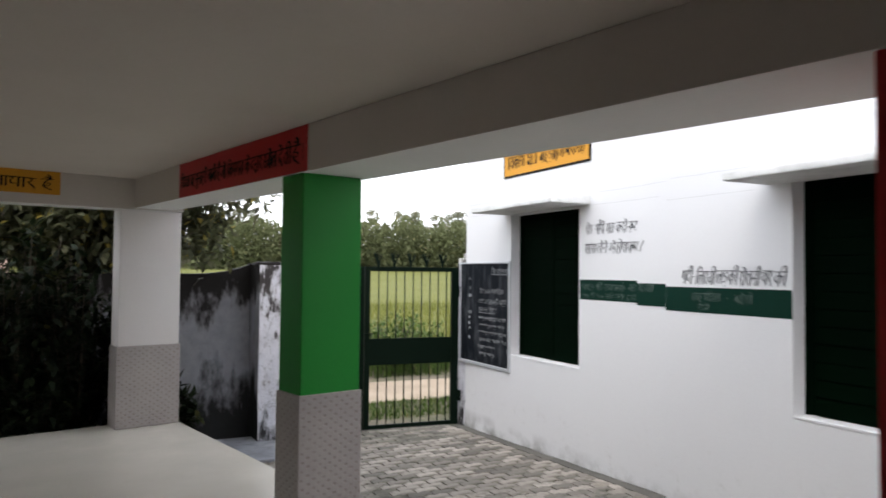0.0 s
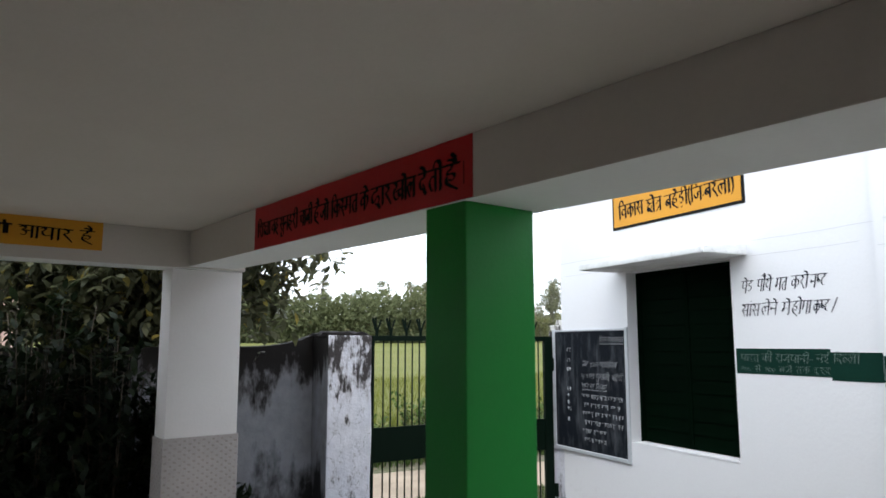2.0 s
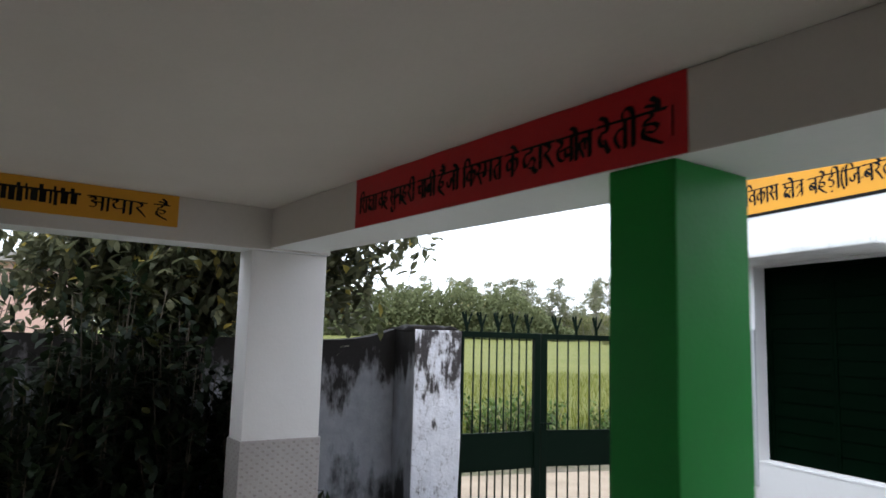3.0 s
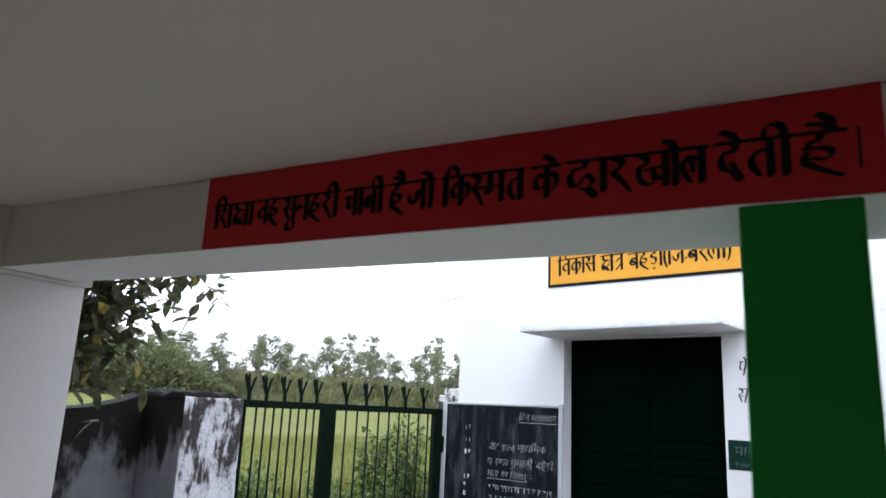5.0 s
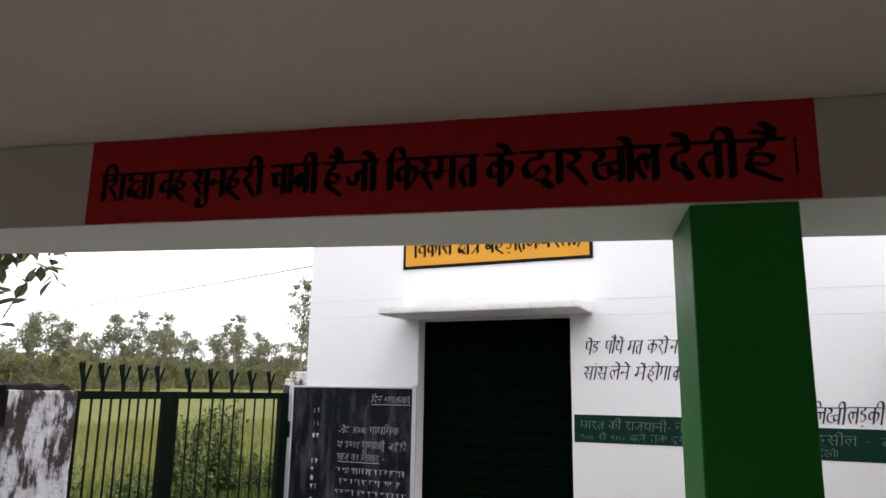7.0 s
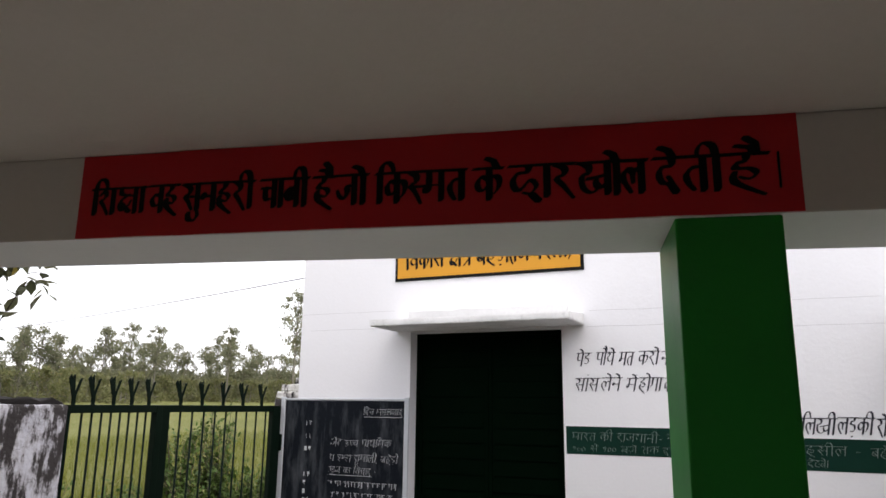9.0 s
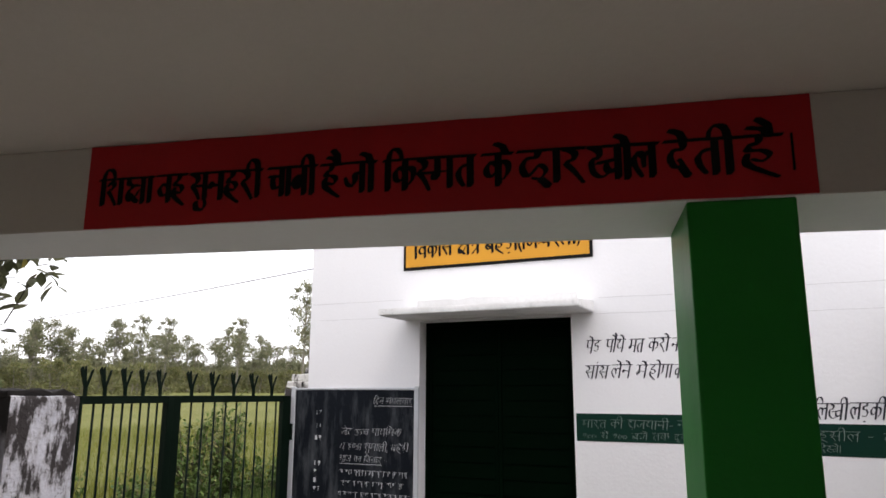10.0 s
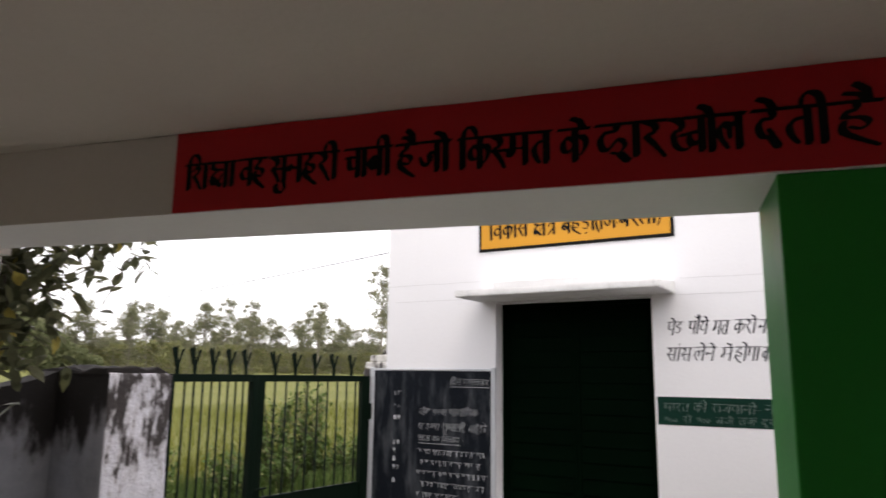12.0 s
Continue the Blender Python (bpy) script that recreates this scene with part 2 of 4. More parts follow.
def ground_mat():
    n = Nodes("dirt_and_grass", 0.95, spec=0.1)
    patch = n.ramp(n.noise(0.35, 6), 0.42, 0.6)
    c = n.mix(patch, (0.13, 0.115, 0.09), (0.07, 0.09, 0.03))
    c = n.mix(n.ramp(n.noise(9, 6), 0.4, 0.7), c, (0.2, 0.17, 0.13))
    return n.colour(c).bump(n.noise(12, 5), 0.6, 0.04).m


GROUND = ground_mat()


def road_mat():
    n = Nodes("dry_earth_road", 0.95, spec=0.1)
    c = n.mix(n.ramp(n.noise(1.4, 6), 0.35, 0.7), (0.36, 0.29, 0.22), (0.25, 0.2, 0.15))
    c = n.mix(n.ramp(n.noise(25, 5), 0.45, 0.75, 0, 0.5), c, (0.42, 0.36, 0.29))
    return n.colour(c).bump(n.noise(14, 5), 0.5, 0.03).m


ROAD = road_mat()


def leaf_mat(name, a, b, dry, rough=0.55, thin=0.25):
    n = Nodes(name, rough, spec=0.2)
    c = n.mix(n.island(), a, b)
    c = n.mix(n.ramp(n.math("FRACT", n.math("MULTIPLY", n.island(), 17.3), 0), 0.93, 0.97), c, dry)
    c = n.mix(n.ramp(n.noise(30, 3), 0.4, 0.7, 0, 0.3), c, tuple(v * 0.6 for v in a))
    n.colour(c)
    tr = n.t.nodes.new("ShaderNodeBsdfTranslucent")
    n.link(c, tr.inputs["Color"])
    mx = n.t.nodes.new("ShaderNodeMixShader")
    mx.inputs[0].default_value = thin
    n.link(n.b.outputs[0], mx.inputs[1])
    n.link(tr.outputs[0], mx.inputs[2])
    n.link(mx.outputs[0], n.t.nodes["Material Output"].inputs["Surface"])
    return n.m


LEAF = leaf_mat("broad_leaf", (0.06, 0.068, 0.036), (0.18, 0.18, 0.1), (0.45, 0.36, 0.09), 0.4, 0.52)
# near-black leaves: tree shade over the veranda corner is put into this colour
SHADED_SHRUB = leaf_mat("shaded_shrub_leaf", (0.007, 0.013, 0.005), (0.016, 0.027, 0.009), (0.05, 0.05, 0.015))
# grove and wood leaves paled: the haze of distance is put into their colours
HAZED_LEAF = leaf_mat("hazed_grove_leaf", (0.165, 0.175, 0.105), (0.28, 0.285, 0.18), (0.34, 0.31, 0.22), 0.9, 0.5)
WOODLEAF = leaf_mat("hazed_wood_leaf", (0.095, 0.112, 0.052), (0.185, 0.2, 0.1), (0.25, 0.24, 0.12), 0.9, 0.4)
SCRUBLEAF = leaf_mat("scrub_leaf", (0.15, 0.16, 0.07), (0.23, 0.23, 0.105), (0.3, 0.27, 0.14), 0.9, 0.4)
WEED = leaf_mat("weed_leaf", (0.05, 0.09, 0.02), (0.1, 0.15, 0.035), (0.3, 0.3, 0.12), 0.6, 0.3)
RICE = leaf_mat("rice_blade", (0.11, 0.125, 0.018), (0.19, 0.2, 0.034), (0.26, 0.23, 0.08), 0.6, 0.35)


def bark_mat(name, a, b):
    n = Nodes(name, 0.9, spec=0.15)
    c = n.mix(n.ramp(n.noise(9, 6, n.moved((3, 3, 0.5))), 0.35, 0.7), a, b)
    return n.colour(c).bump(n.noise(14, 5, n.moved((3, 3, 0.5))), 0.7, 0.03).m


BARK = bark_mat("dark_bark", (0.05, 0.04, 0.03), (0.12, 0.1, 0.08))
PALEBARK = bark_mat("pale_bark", (0.16, 0.15, 0.12), (0.24, 0.22, 0.18))


def canopy_mat():
    n = Nodes("rice_canopy", 0.8, spec=0.1)
    c = n.mix(n.ramp(n.noise(0.12, 5), 0.35, 0.7), (0.145, 0.152, 0.045), (0.185, 0.188, 0.062))
    c = n.mix(n.ramp(n.noise(6, 6), 0.4, 0.7, 0, 0.6), c, (0.09, 0.105, 0.015))
    return n.colour(c).bump(n.noise(9, 6), 0.9, 0.15).m


CANOPY = canopy_mat()
WIRE = paint("weathered_cable", (0.05, 0.05, 0.05), (0.09, 0.09, 0.09), 0.6)
PINK = paint("distant_pink_plaster", (0.55, 0.36, 0.3), (0.42, 0.28, 0.24), 0.8)
ROOFC = paint("distant_roof_concrete", (0.3, 0.28, 0.26), (0.2, 0.19, 0.18), 0.9)

# ---------------------------------------------------------------- mesh helpers
THETA = 12.94
RB = pose(0, 0, 0, 0, 0, -THETA)  # the other building, the gate and the boundary wall stand at this angle


def box(bm, x0, x1, y0, y1, z0, z1, bevel=0.0):
    r = bmesh.ops.create_cube(bm, size=1)
    vs = r["verts"]
    for v in vs:
        v.co = Vector(((x0 + x1) / 2 + v.co.x * (x1 - x0), (y0 + y1) / 2 + v.co.y * (y1 - y0), (z0 + z1) / 2 + v.co.z * (z1 - z0)))
    if bevel:
        es = list({e for v in vs for e in v.link_edges})
        bmesh.ops.bevel(bm, geom=es, offset=bevel, segments=2, profile=0.6, affect="EDGES")
    return bm


def boxes(*rows, bevel=0.0):
    bm = bmesh.new()
    for r in rows:
        box(bm, *r, bevel=bevel)
    return bm


def rod(bm, a, b, r0, r1=None, sides=8):
    a, b = Vector(a), Vector(b)
    q = (b - a).to_track_quat("Z", "Y").to_matrix().to_4x4()
    m = Matrix.Translation((a + b) / 2) @ q
    bmesh.ops.create_cone(bm, cap_ends=True, segments=sides, radius1=r0, radius2=r0 if r1 is None else r1, depth=(b - a).length, matrix=m)
    return bm


def roughen(bm, size, scale, cuts=0):
    """Uneven plaster: subdivide and push the surface about a little."""
    if cuts:
        bmesh.ops.subdivide_edges(bm, edges=bm.edges[:], cuts=cuts, use_grid_fill=True)
    for v in bm.verts:
        v.co += noise.noise_vector(v.co * scale) * size
    return bm


def part(name, bm, material, parent=None, label="", smooth=False):
    me = bpy.data.meshes.new(name)
    if smooth:
        for f in bm.faces:
            f.smooth = True
    bm.to_mesh(me)
    bm.free()
    me.materials.append(material)
    ob = new(name, me)
    if parent:
        ob.parent = parent
    if label:
        ob["label"] = label
    return ob


def thing(name, m, label, category, group="", kind=""):
    ob = new(name)
    ob.matrix_world = m
    return tagged(ob, label, category, group, kind)


def setting(name, bm, material, label, category, m=None):
    ob = part(name, bm, material)
    if m:
        ob.matrix_world = m
    return tagged(ob, label, category, kind="structure")


# a hand for brush and chalk: strokes of each sign in hundredths of the em, base line 0, head line 60
PEN = {}


def pen(sign, wide, *strokes):
    PEN[sign] = (wide / 100, [[Vector((k[i] / 100, k[i + 1] / 100)) for i in range(0, len(k), 2)] for k in strokes])


pen("क", 64, (34, 60, 34, 0), (34, 38, 20, 44, 8, 34, 10, 20, 20, 16, 34, 30), (34, 36, 46, 44, 57, 36, 55, 20, 46, 10))
pen("ख", 84, (8, 60, 26, 52, 24, 40, 8, 36, 10, 14, 30, 4, 50, 12), (24, 30, 44, 32, 70, 36), (70, 20, 52, 12, 42, 24, 50, 34), (72, 60, 72, 0))
pen("ग", 52, (12, 60, 12, 28, 6, 20), (40, 60, 40, 0))
pen("घ", 56, (8, 50, 20, 54, 20, 40, 8, 34, 12, 20, 24, 16, 44, 24), (44, 60, 44, 0))
pen("च", 56, (4, 42, 44, 42), (16, 42, 14, 26, 22, 15, 44, 22), (44, 60, 44, 0))
pen("C", 86, (4, 42, 44, 42), (14, 42, 12, 26, 20, 15, 36, 20), (34, 42, 74, 42), (46, 42, 44, 26, 52, 15, 74, 22), (74, 60, 74, 0))
pen("ज", 62, (50, 60, 50, 0), (50, 38, 30, 38, 31, 24, 22, 12, 9, 18, 4, 30))
pen("ट", 46, (28, 60, 28, 48, 12, 44, 8, 28, 16, 13, 34, 12))
pen("ड", 46, (28, 60, 28, 49, 12, 47, 12, 36, 28, 34, 35, 22, 26, 9, 10, 12))
pen("ढ", 46, (28, 60, 28, 48, 12, 44, 8, 28, 16, 13, 32, 12, 34, 24, 24, 24))
pen("ण", 58, (10, 60, 10, 32, 19, 24, 28, 32, 28, 60), (46, 60, 46, 0))
pen("N", 36, (10, 60, 10, 32, 19, 24, 28, 32, 28, 60))
pen("त", 52, (41, 60, 41, 0), (41, 42, 22, 40, 10, 28, 14, 12, 24, 0))
pen("¢", 54, (44, 60, 44, 0), (44, 42, 26, 42, 14, 32), (44, 28, 12, 2))
pen("थ", 56, (6, 52, 14, 56, 18, 48, 8, 36, 10, 24, 22, 16, 44, 24), (44, 60, 44, 0))
pen("द", 46, (30, 60, 30, 47, 12, 44, 6, 30, 14, 15, 28, 17, 22, 28), (26, 16, 38, -3))
pen("D", 60, (36, 60, 36, 48, 14, 44, 6, 28, 14, 12, 26, 18, 40, 32, 52, 20, 40, 6, 26, 8), (42, 6, 56, -8))
pen("ध", 56, (4, 52, 14, 57, 20, 48, 8, 38, 10, 24, 22, 16, 44, 24), (44, 58, 44, 0))
pen("न", 52, (41, 60, 41, 0), (41, 31, 15, 31, 9, 37, 5, 30, 10, 25, 16, 30))
pen("प", 52, (10, 60, 10, 36, 18, 25, 41, 27), (41, 60, 41, 0))
pen("ब", 54, (42, 37, 22, 41, 8, 28, 20, 14, 42, 21), (12, 36, 38, 17), (42, 60, 42, 0))
pen("व", 54, (42, 37, 22, 41, 8, 28, 20, 14, 42, 21), (42, 60, 42, 0))
pen("भ", 60, (4, 54, 14, 56, 14, 24), (6, 20, 16, 26, 48, 26), (48, 60, 48, 0))
pen("म", 60, (14, 60, 14, 24, 6, 19, 4, 28, 14, 32, 48, 32), (48, 60, 48, 0))
pen("य", 56, (6, 60, 19, 50, 10, 38, 10, 25, 20, 16, 45, 25), (45, 60, 45, 0))
pen("र", 42, (8, 60, 24, 52, 23, 40, 8, 34, 22, 18, 40, -5))
pen("ल", 62, (51, 60, 51, 0), (51, 40, 38, 44, 29, 34, 30, 18), (29, 36, 18, 44, 6, 34, 8, 20, 24, 0))
pen("L", 36, (29, 36, 18, 44, 6, 34, 8, 20, 18, 6), (29, 36, 30, 18))
pen("श", 62, (7, 46, 18, 54, 27, 46, 20, 36, 8, 32, 20, 18, 34, -2), (50, 60, 50, 0))
pen("ष", 54, (10, 60, 10, 36, 18, 25, 41, 27), (10, 44, 40, 30), (41, 60, 41, 0))
pen("X", 40, (10, 60, 10, 36, 18, 25, 36, 27), (10, 44, 34, 30))
pen("§", 74, (62, 60, 62, 0), (16, 60, 14, 48, 26, 42, 62, 40), (38, 42, 18, 32, 10, 18, 20, 6, 38, 16, 48, 30), (16, 22, 44, 2))
pen("स", 62, (8, 60, 24, 52, 23, 40, 8, 34, 20, 20, 32, 2), (20, 31, 50, 31), (50, 60, 50, 0))
pen("S", 44, (8, 60, 24, 52, 23, 40, 8, 34, 22, 18, 36, -4), (20, 31, 46, 31))
pen("ह", 54, (28, 60, 27, 49, 15, 44, 14, 36, 32, 35, 40, 26, 30, 17, 18, 21), (10, 29, 9, 15, 22, 4, 47, -10))
pen("आ", 76, (6, 52, 19, 56, 25, 46, 13, 38, 27, 29, 23, 13, 7, 14), (22, 36, 47, 36), (47, 60, 47, 0), (65, 60, 65, 0))
pen("इ", 48, (30, 60, 30, 52, 11, 48, 16, 38, 32, 34, 30, 22, 14, 16, 24, 8, 36, -2))
pen("ई", 48, (30, 60, 30, 52, 11, 48, 16, 38, 32, 34, 30, 22, 14, 16, 24, 8, 36, -2), (30, 62, 34, 76, 48, 80))
pen("उ", 48, (6, 50, 22, 52, 27, 42, 16, 34, 32, 30, 34, 14, 20, 6, 6, 14))
pen("ा", 22, (11, 60, 11, 0))
pen("ी", 26, (14, 60, 14, 0), (14, 60, 9, 78, -5, 84, -17, 76, -20, 61))
pen("ि", 22, (10, 60, 10, 0), (10, 60, 16, 78, 30, 84, 43, 76, 48, 61))
pen("ो", 22, (11, 60, 11, 0), (11, 60, 3, 74, -14, 80))
pen("ौ", 22, (11, 60, 11, 0), (11, 60, 3, 74, -14, 80), (11, 62, 12, 78, 0, 90))
pen("े", 0, (-12, 60, -20, 74, -36, 80))
pen("ै", 0, (-12, 60, -20, 72, -38, 75), (-12, 60, -13, 78, -26, 90))
pen("ु", 0, (-40, -6, -38, -20, -22, -24, -9, -14, -12, 0))
pen("ू", 0, (-28, -2, -18, -6, -8, -16))
pen("ं", 0, (-16, 74, -14, 76))
pen("़", 0, (-24, -8, -22, -10))
pen("।", 12, (6, 62, 6, 0))
pen("-", 30, (4, 30, 26, 30))
pen("/", 30, (4, 0, 26, 64))
pen(",", 12, (8, 2, 2, -12))
pen(".", 12, (6, 16, 8, 18))
pen("(", 22, (18, 72, 7, 48, 7, 14, 18, -10))
pen(")", 22, (4, 72, 15, 48, 15, 14, 4, -10))
pen("०", 34, (17, 42, 6, 30, 9, 12, 22, 10, 29, 26, 17, 42))
pen("१", 34, (22, 30, 10, 30, 8, 44, 20, 48, 26, 34, 16, 4))
BARE = "।-/,.()०१"


def bent(line):
    """A stroke as a smooth bend through its points."""
    if len(line) < 4:
        return line
    p = [line[0]] + line + [line[-1]]
    out = []
    for i in range(1, len(p) - 2):
        for f in (0.0, 0.34, 0.67):
            a, b, c, d = p[i - 1], p[i], p[i + 1], p[i + 2]
            out.append(0.5 * (2 * b + (c - a) * f + (2 * a - 5 * b + 4 * c - d) * f * f + (3 * b - a - 3 * c + d) * f ** 3))
    return out + [line[-1]]


def hull(pts):
    """The convex outline of a few flat points."""
    pts = sorted(set((round(p.x, 5), round(p.y, 5)) for p in pts))
    out = []
    for run in (pts, pts[::-1]):
        side = []
        for p in run:
            while len(side) > 1 and (side[-1][0] - side[-2][0]) * (p[1] - side[-2][1]) - (side[-1][1] - side[-2][1]) * (p[0] - side[-2][0]) <= 0:
                side.pop()
            side.append(p)
        out += side[:-1]
    return out


HALVES = (("~स", "S"), ("द^व", "D"), ("~च", "C"), ("~ण", "N"), ("~ल", "L"), ("~ष", "X"), ("¤", "§े"), ("ड़", "ड़"), ("ढ़", "ढ़"), ("Cच", "C"))


def written(word):
    """A word's strokes in writing order, with its head line, and its width in ems."""
    for a, b in HALVES:
        word = word.replace(a, b)
    x, lines, head, start = 0.0, [], [], None
    for sign in word:
        wide, strokes = PEN[sign]
        lines += [[p + Vector((x, 0)) for p in bent(k)] for k in strokes]
        if sign in BARE:
            if start is not None:
                head.append((start, x))
            start = None
        elif start is None:
            start = x
        x += wide
    if start is not None:
        head.append((start, x))
    for a, b in head:
        lines.append([Vector((a, 0.6)), Vector(((a + b) / 2, 0.607)), Vector((b, 0.6))])
    return lines, max(x, 0.1)


def put_word(name, word, parent, material, m, width, body, nib, slant, label=""):
    """One word laid down with a flat nib (its breadth in ems) held at a slope, so that upright strokes are the thickest."""
    lines, wide = written(word)
    k, kx = body / 0.6, width / wide
    r = random.Random(word + str(round(width, 3)))
    pts, polys = [], []
    for line in lines:
        push = Vector((r.uniform(-0.008, 0.008), r.uniform(-0.01, 0.01)))
        for i, (a, b) in enumerate(zip(line, line[1:])):
            swell = nib * 0.5 * (1 - 0.5 * (i / max(1, len(line) - 1)) ** 2 * (len(line) > 4)) * r.uniform(0.94, 1.06)
            broad = Vector((0.9, 0.42)) * swell * k
            thin = Vector((-0.42, 0.9)) * swell * k * 0.44
            ends = [Vector(((p.x + push.x) * kx + (p.y + push.y) * k * slant, (p.y + push.y) * k)) for p in (a, b)]
            loop = hull([e + s * w for e in ends for w in (broad, thin) for s in (1, -1)])
            base = len(pts)
            pts += [(x, y, 0.00004 * (len(polys) % 23)) for x, y in loop]
            polys.append(tuple(range(base, base + len(loop))))
    me = bpy.data.meshes.new(name)
    me.from_pydata(pts, [], polys)
    me.materials.append(material)
    ob = new(name, me)
    ob.parent = parent
    ob.matrix_basis = m
    if label:
        ob["label"] = label
    return ob


def lettering(name, text, parent, material, m, width, body, nib=0.1, slant=0.0, label=""):
    """A line of words, spread over width; body is the height under the head stroke. m: start of the base line."""
    words = text.split(" ")
    natural = [written(w)[1] for w in words]
    gap = 0.28
    k = width / (sum(natural) + gap * (len(words) - 1))
    x, r = 0.0, random.Random(len(text))
    for w, n in zip(words, natural):
        put_word(name, w, parent, material, m @ pose(x, r.uniform(-0.05, 0.05) * body, 0, 0, 0, r.uniform(-1.6, 1.6)), n * k, body * r.uniform(0.93, 1.07), nib, slant, label)
        x += (n + gap) * k


def facing_west(x, y, z):
    """Local frame for words on a face that looks to -x: they run towards -y."""
    return Matrix(((0, 0, -1, x), (-1, 0, 0, y), (0, 1, 0, z), (0, 0, 0, 1)))


def facing_south(x, y, z):
    return Matrix(((1, 0, 0, x), (0, 0, -1, y), (0, 1, 0, z), (0, 0, 0, 1)))


# ---------------------------------------------------------------- veranda
XI, XO, ZL, ZC = 2.68, 3.165, 2.19, 2.482
Y0, Y1 = -0.2, 11.33
setting("floor", boxes((-0.75, 3.19, Y0 - 0.2, 11.36, -0.12, 0.0), bevel=0.008), FLOOR, "cream glazed tiled veranda floor with a raised edge", "floor")
setting("plinth", boxes((-0.75, 3.15, Y0 - 0.2, 11.32, -0.75, -0.121)), OLD, "plastered plinth under the veranda floor", "plinth")
bm = bmesh.new()
box(bm, -0.75, 3.42, Y0 - 0.2, 11.36, ZC, ZC + 0.14)
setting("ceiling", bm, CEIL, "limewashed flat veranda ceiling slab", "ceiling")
bm = boxes((XI, XO, Y0, 11.019, ZL, ZC - 0.001), bevel=0.006)
for v in bm.verts:
    if v.co.x > XI + 0.1:  # the outer face runs slightly askew
        v.co.x -= 0.028 * (v.co.y - 7.7)
beams = [setting("beam_east", bm, BEAM, "plastered beam along the open veranda side, bounce light painted underneath", "beam"),
         setting("beam_north", boxes((-0.55, XO, 11.02, 11.33, ZL - 0.014, ZC - 0.001), bevel=0.006), BEAM, "plastered beam across the veranda end, bounce light painted underneath", "beam")]
for ob in beams:  # underside paler: bounce light from the yard is put into its limewash
    ob.data.materials.append(SOFFIT_BOUNCE)
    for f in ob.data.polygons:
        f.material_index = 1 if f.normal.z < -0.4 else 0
setting("wall_west", boxes((-0.75, -0.55, Y0, 11.33, 0, ZC)), INNER, "plain plastered inner wall of the veranda", "wall")
# added out of view: blocks daylight so the ceiling darkens southwards
setting("added_wall_east", boxes((XI + 0.01, XO - 0.06, Y0, 4.04, 0.001, ZL - 0.001)), INNER, "unseen plain wall added to keep daylight off the veranda ceiling", "wall")
setting("wall_south", boxes((-0.55, XO, Y0 - 0.2, Y0, 0, ZC)), INNER, "plain plastered end wall of the veranda", "wall")


def column(x0, x1, y0, y1, material, label):
    cx, cy = (x0 + x1) / 2, (y0 + y1) / 2
    t = thing("column", pose(cx, cy, 0), label, "column", "veranda columns")
    hx, hy = (x1 - x0) / 2, (y1 - y0) / 2
    bm = boxes((-hx, hx, -hy, hy, 0.8, ZL - 0.001 - 0.014 * (y1 > 11)), bevel=0.007)
    part("shaft", bm, material, t)
    part("dado", boxes((-hx - 0.012, hx + 0.012, -hy - 0.012, hy + 0.012, 0.001, 0.815), bevel=0.006), DADO, t, "grey relief-tiled lower part of the column")
    return t


column(XI + 0.004, XO - 0.055, 7.536, 7.823, GREEN, "square column painted bright green above a grey tiled dado")
column(2.565, XO - 0.002, 11.075, 11.325, WHITE, "square white-painted corner column above a grey tiled dado")
column(XI + 0.004, XO - 0.004, 4.055, 4.345, REDP, "square column painted red above a grey tiled dado")

# painted mottos on the beams
t = thing("painted_sign", pose(XI, 8.61, ZL), "red painted motto panel with black Hindi lettering on beam", "sign")
bm = boxes((-0.003, 0.002, -1.13, 1.13, 0.004, ZC - ZL - 0.002))
bmesh.ops.subdivide_edges(bm, edges=[e for e in bm.edges if abs(e.verts[0].co.y - e.verts[1].co.y) > 1], cuts=40)
for v in bm.verts:
    if v.co.x < 0:
        v.co.z += 0.004 * noise.noise(Vector((0, v.co.y * 6, v.co.z * 30)))
part("panel", bm, SIGN_RED, t, "hand-painted red panel")
for word, y0, y1 in (("िश§ा", 9.690, 9.492), ("वह", 9.476, 9.372), ("सुनहरी", 9.357, 9.108), ("चाबी", 9.082, 8.925), ("है", 8.904, 8.838),
                     ("जो", 8.832, 8.730), ("िक~समत", 8.700, 8.421), ("के", 8.394, 8.310), ("द^वार", 8.287, 8.098), ("खोल", 8.085, 7.895), ("देती", 7.870, 7.683), ("है", 7.680, 7.566), ("।", 7.543, 7.532)):
    far = (y0 - 7.53) / 2.16  # letters grow towards the end of the line
    put_word("lettering", word, t, BLACKP, facing_west(-0.0045, y0 - 8.61, 0.073 + 0.012 * far), y0 - y1, 0.102 - 0.016 * far, 0.155 if len(word) > 1 else 0.05, 0.0, "black brush-painted Hindi word")

t = thing("painted_sign", pose(1.11, 11.02, 2.266), "yellow painted motto panel with black Hindi lettering on beam", "sign")
part("panel", boxes((-0.9, 0.9, -0.004, 0.002, 0.0, 0.214)), SIGN_YELLOW, t, "hand-painted yellow panel")
lettering("lettering", "आधार है", t, BLACKP, facing_south(0.34, -0.006, 0.06), 0.5, 0.085, 0.13, 0.0, "black brush-painted Hindi word")
random.seed(12)
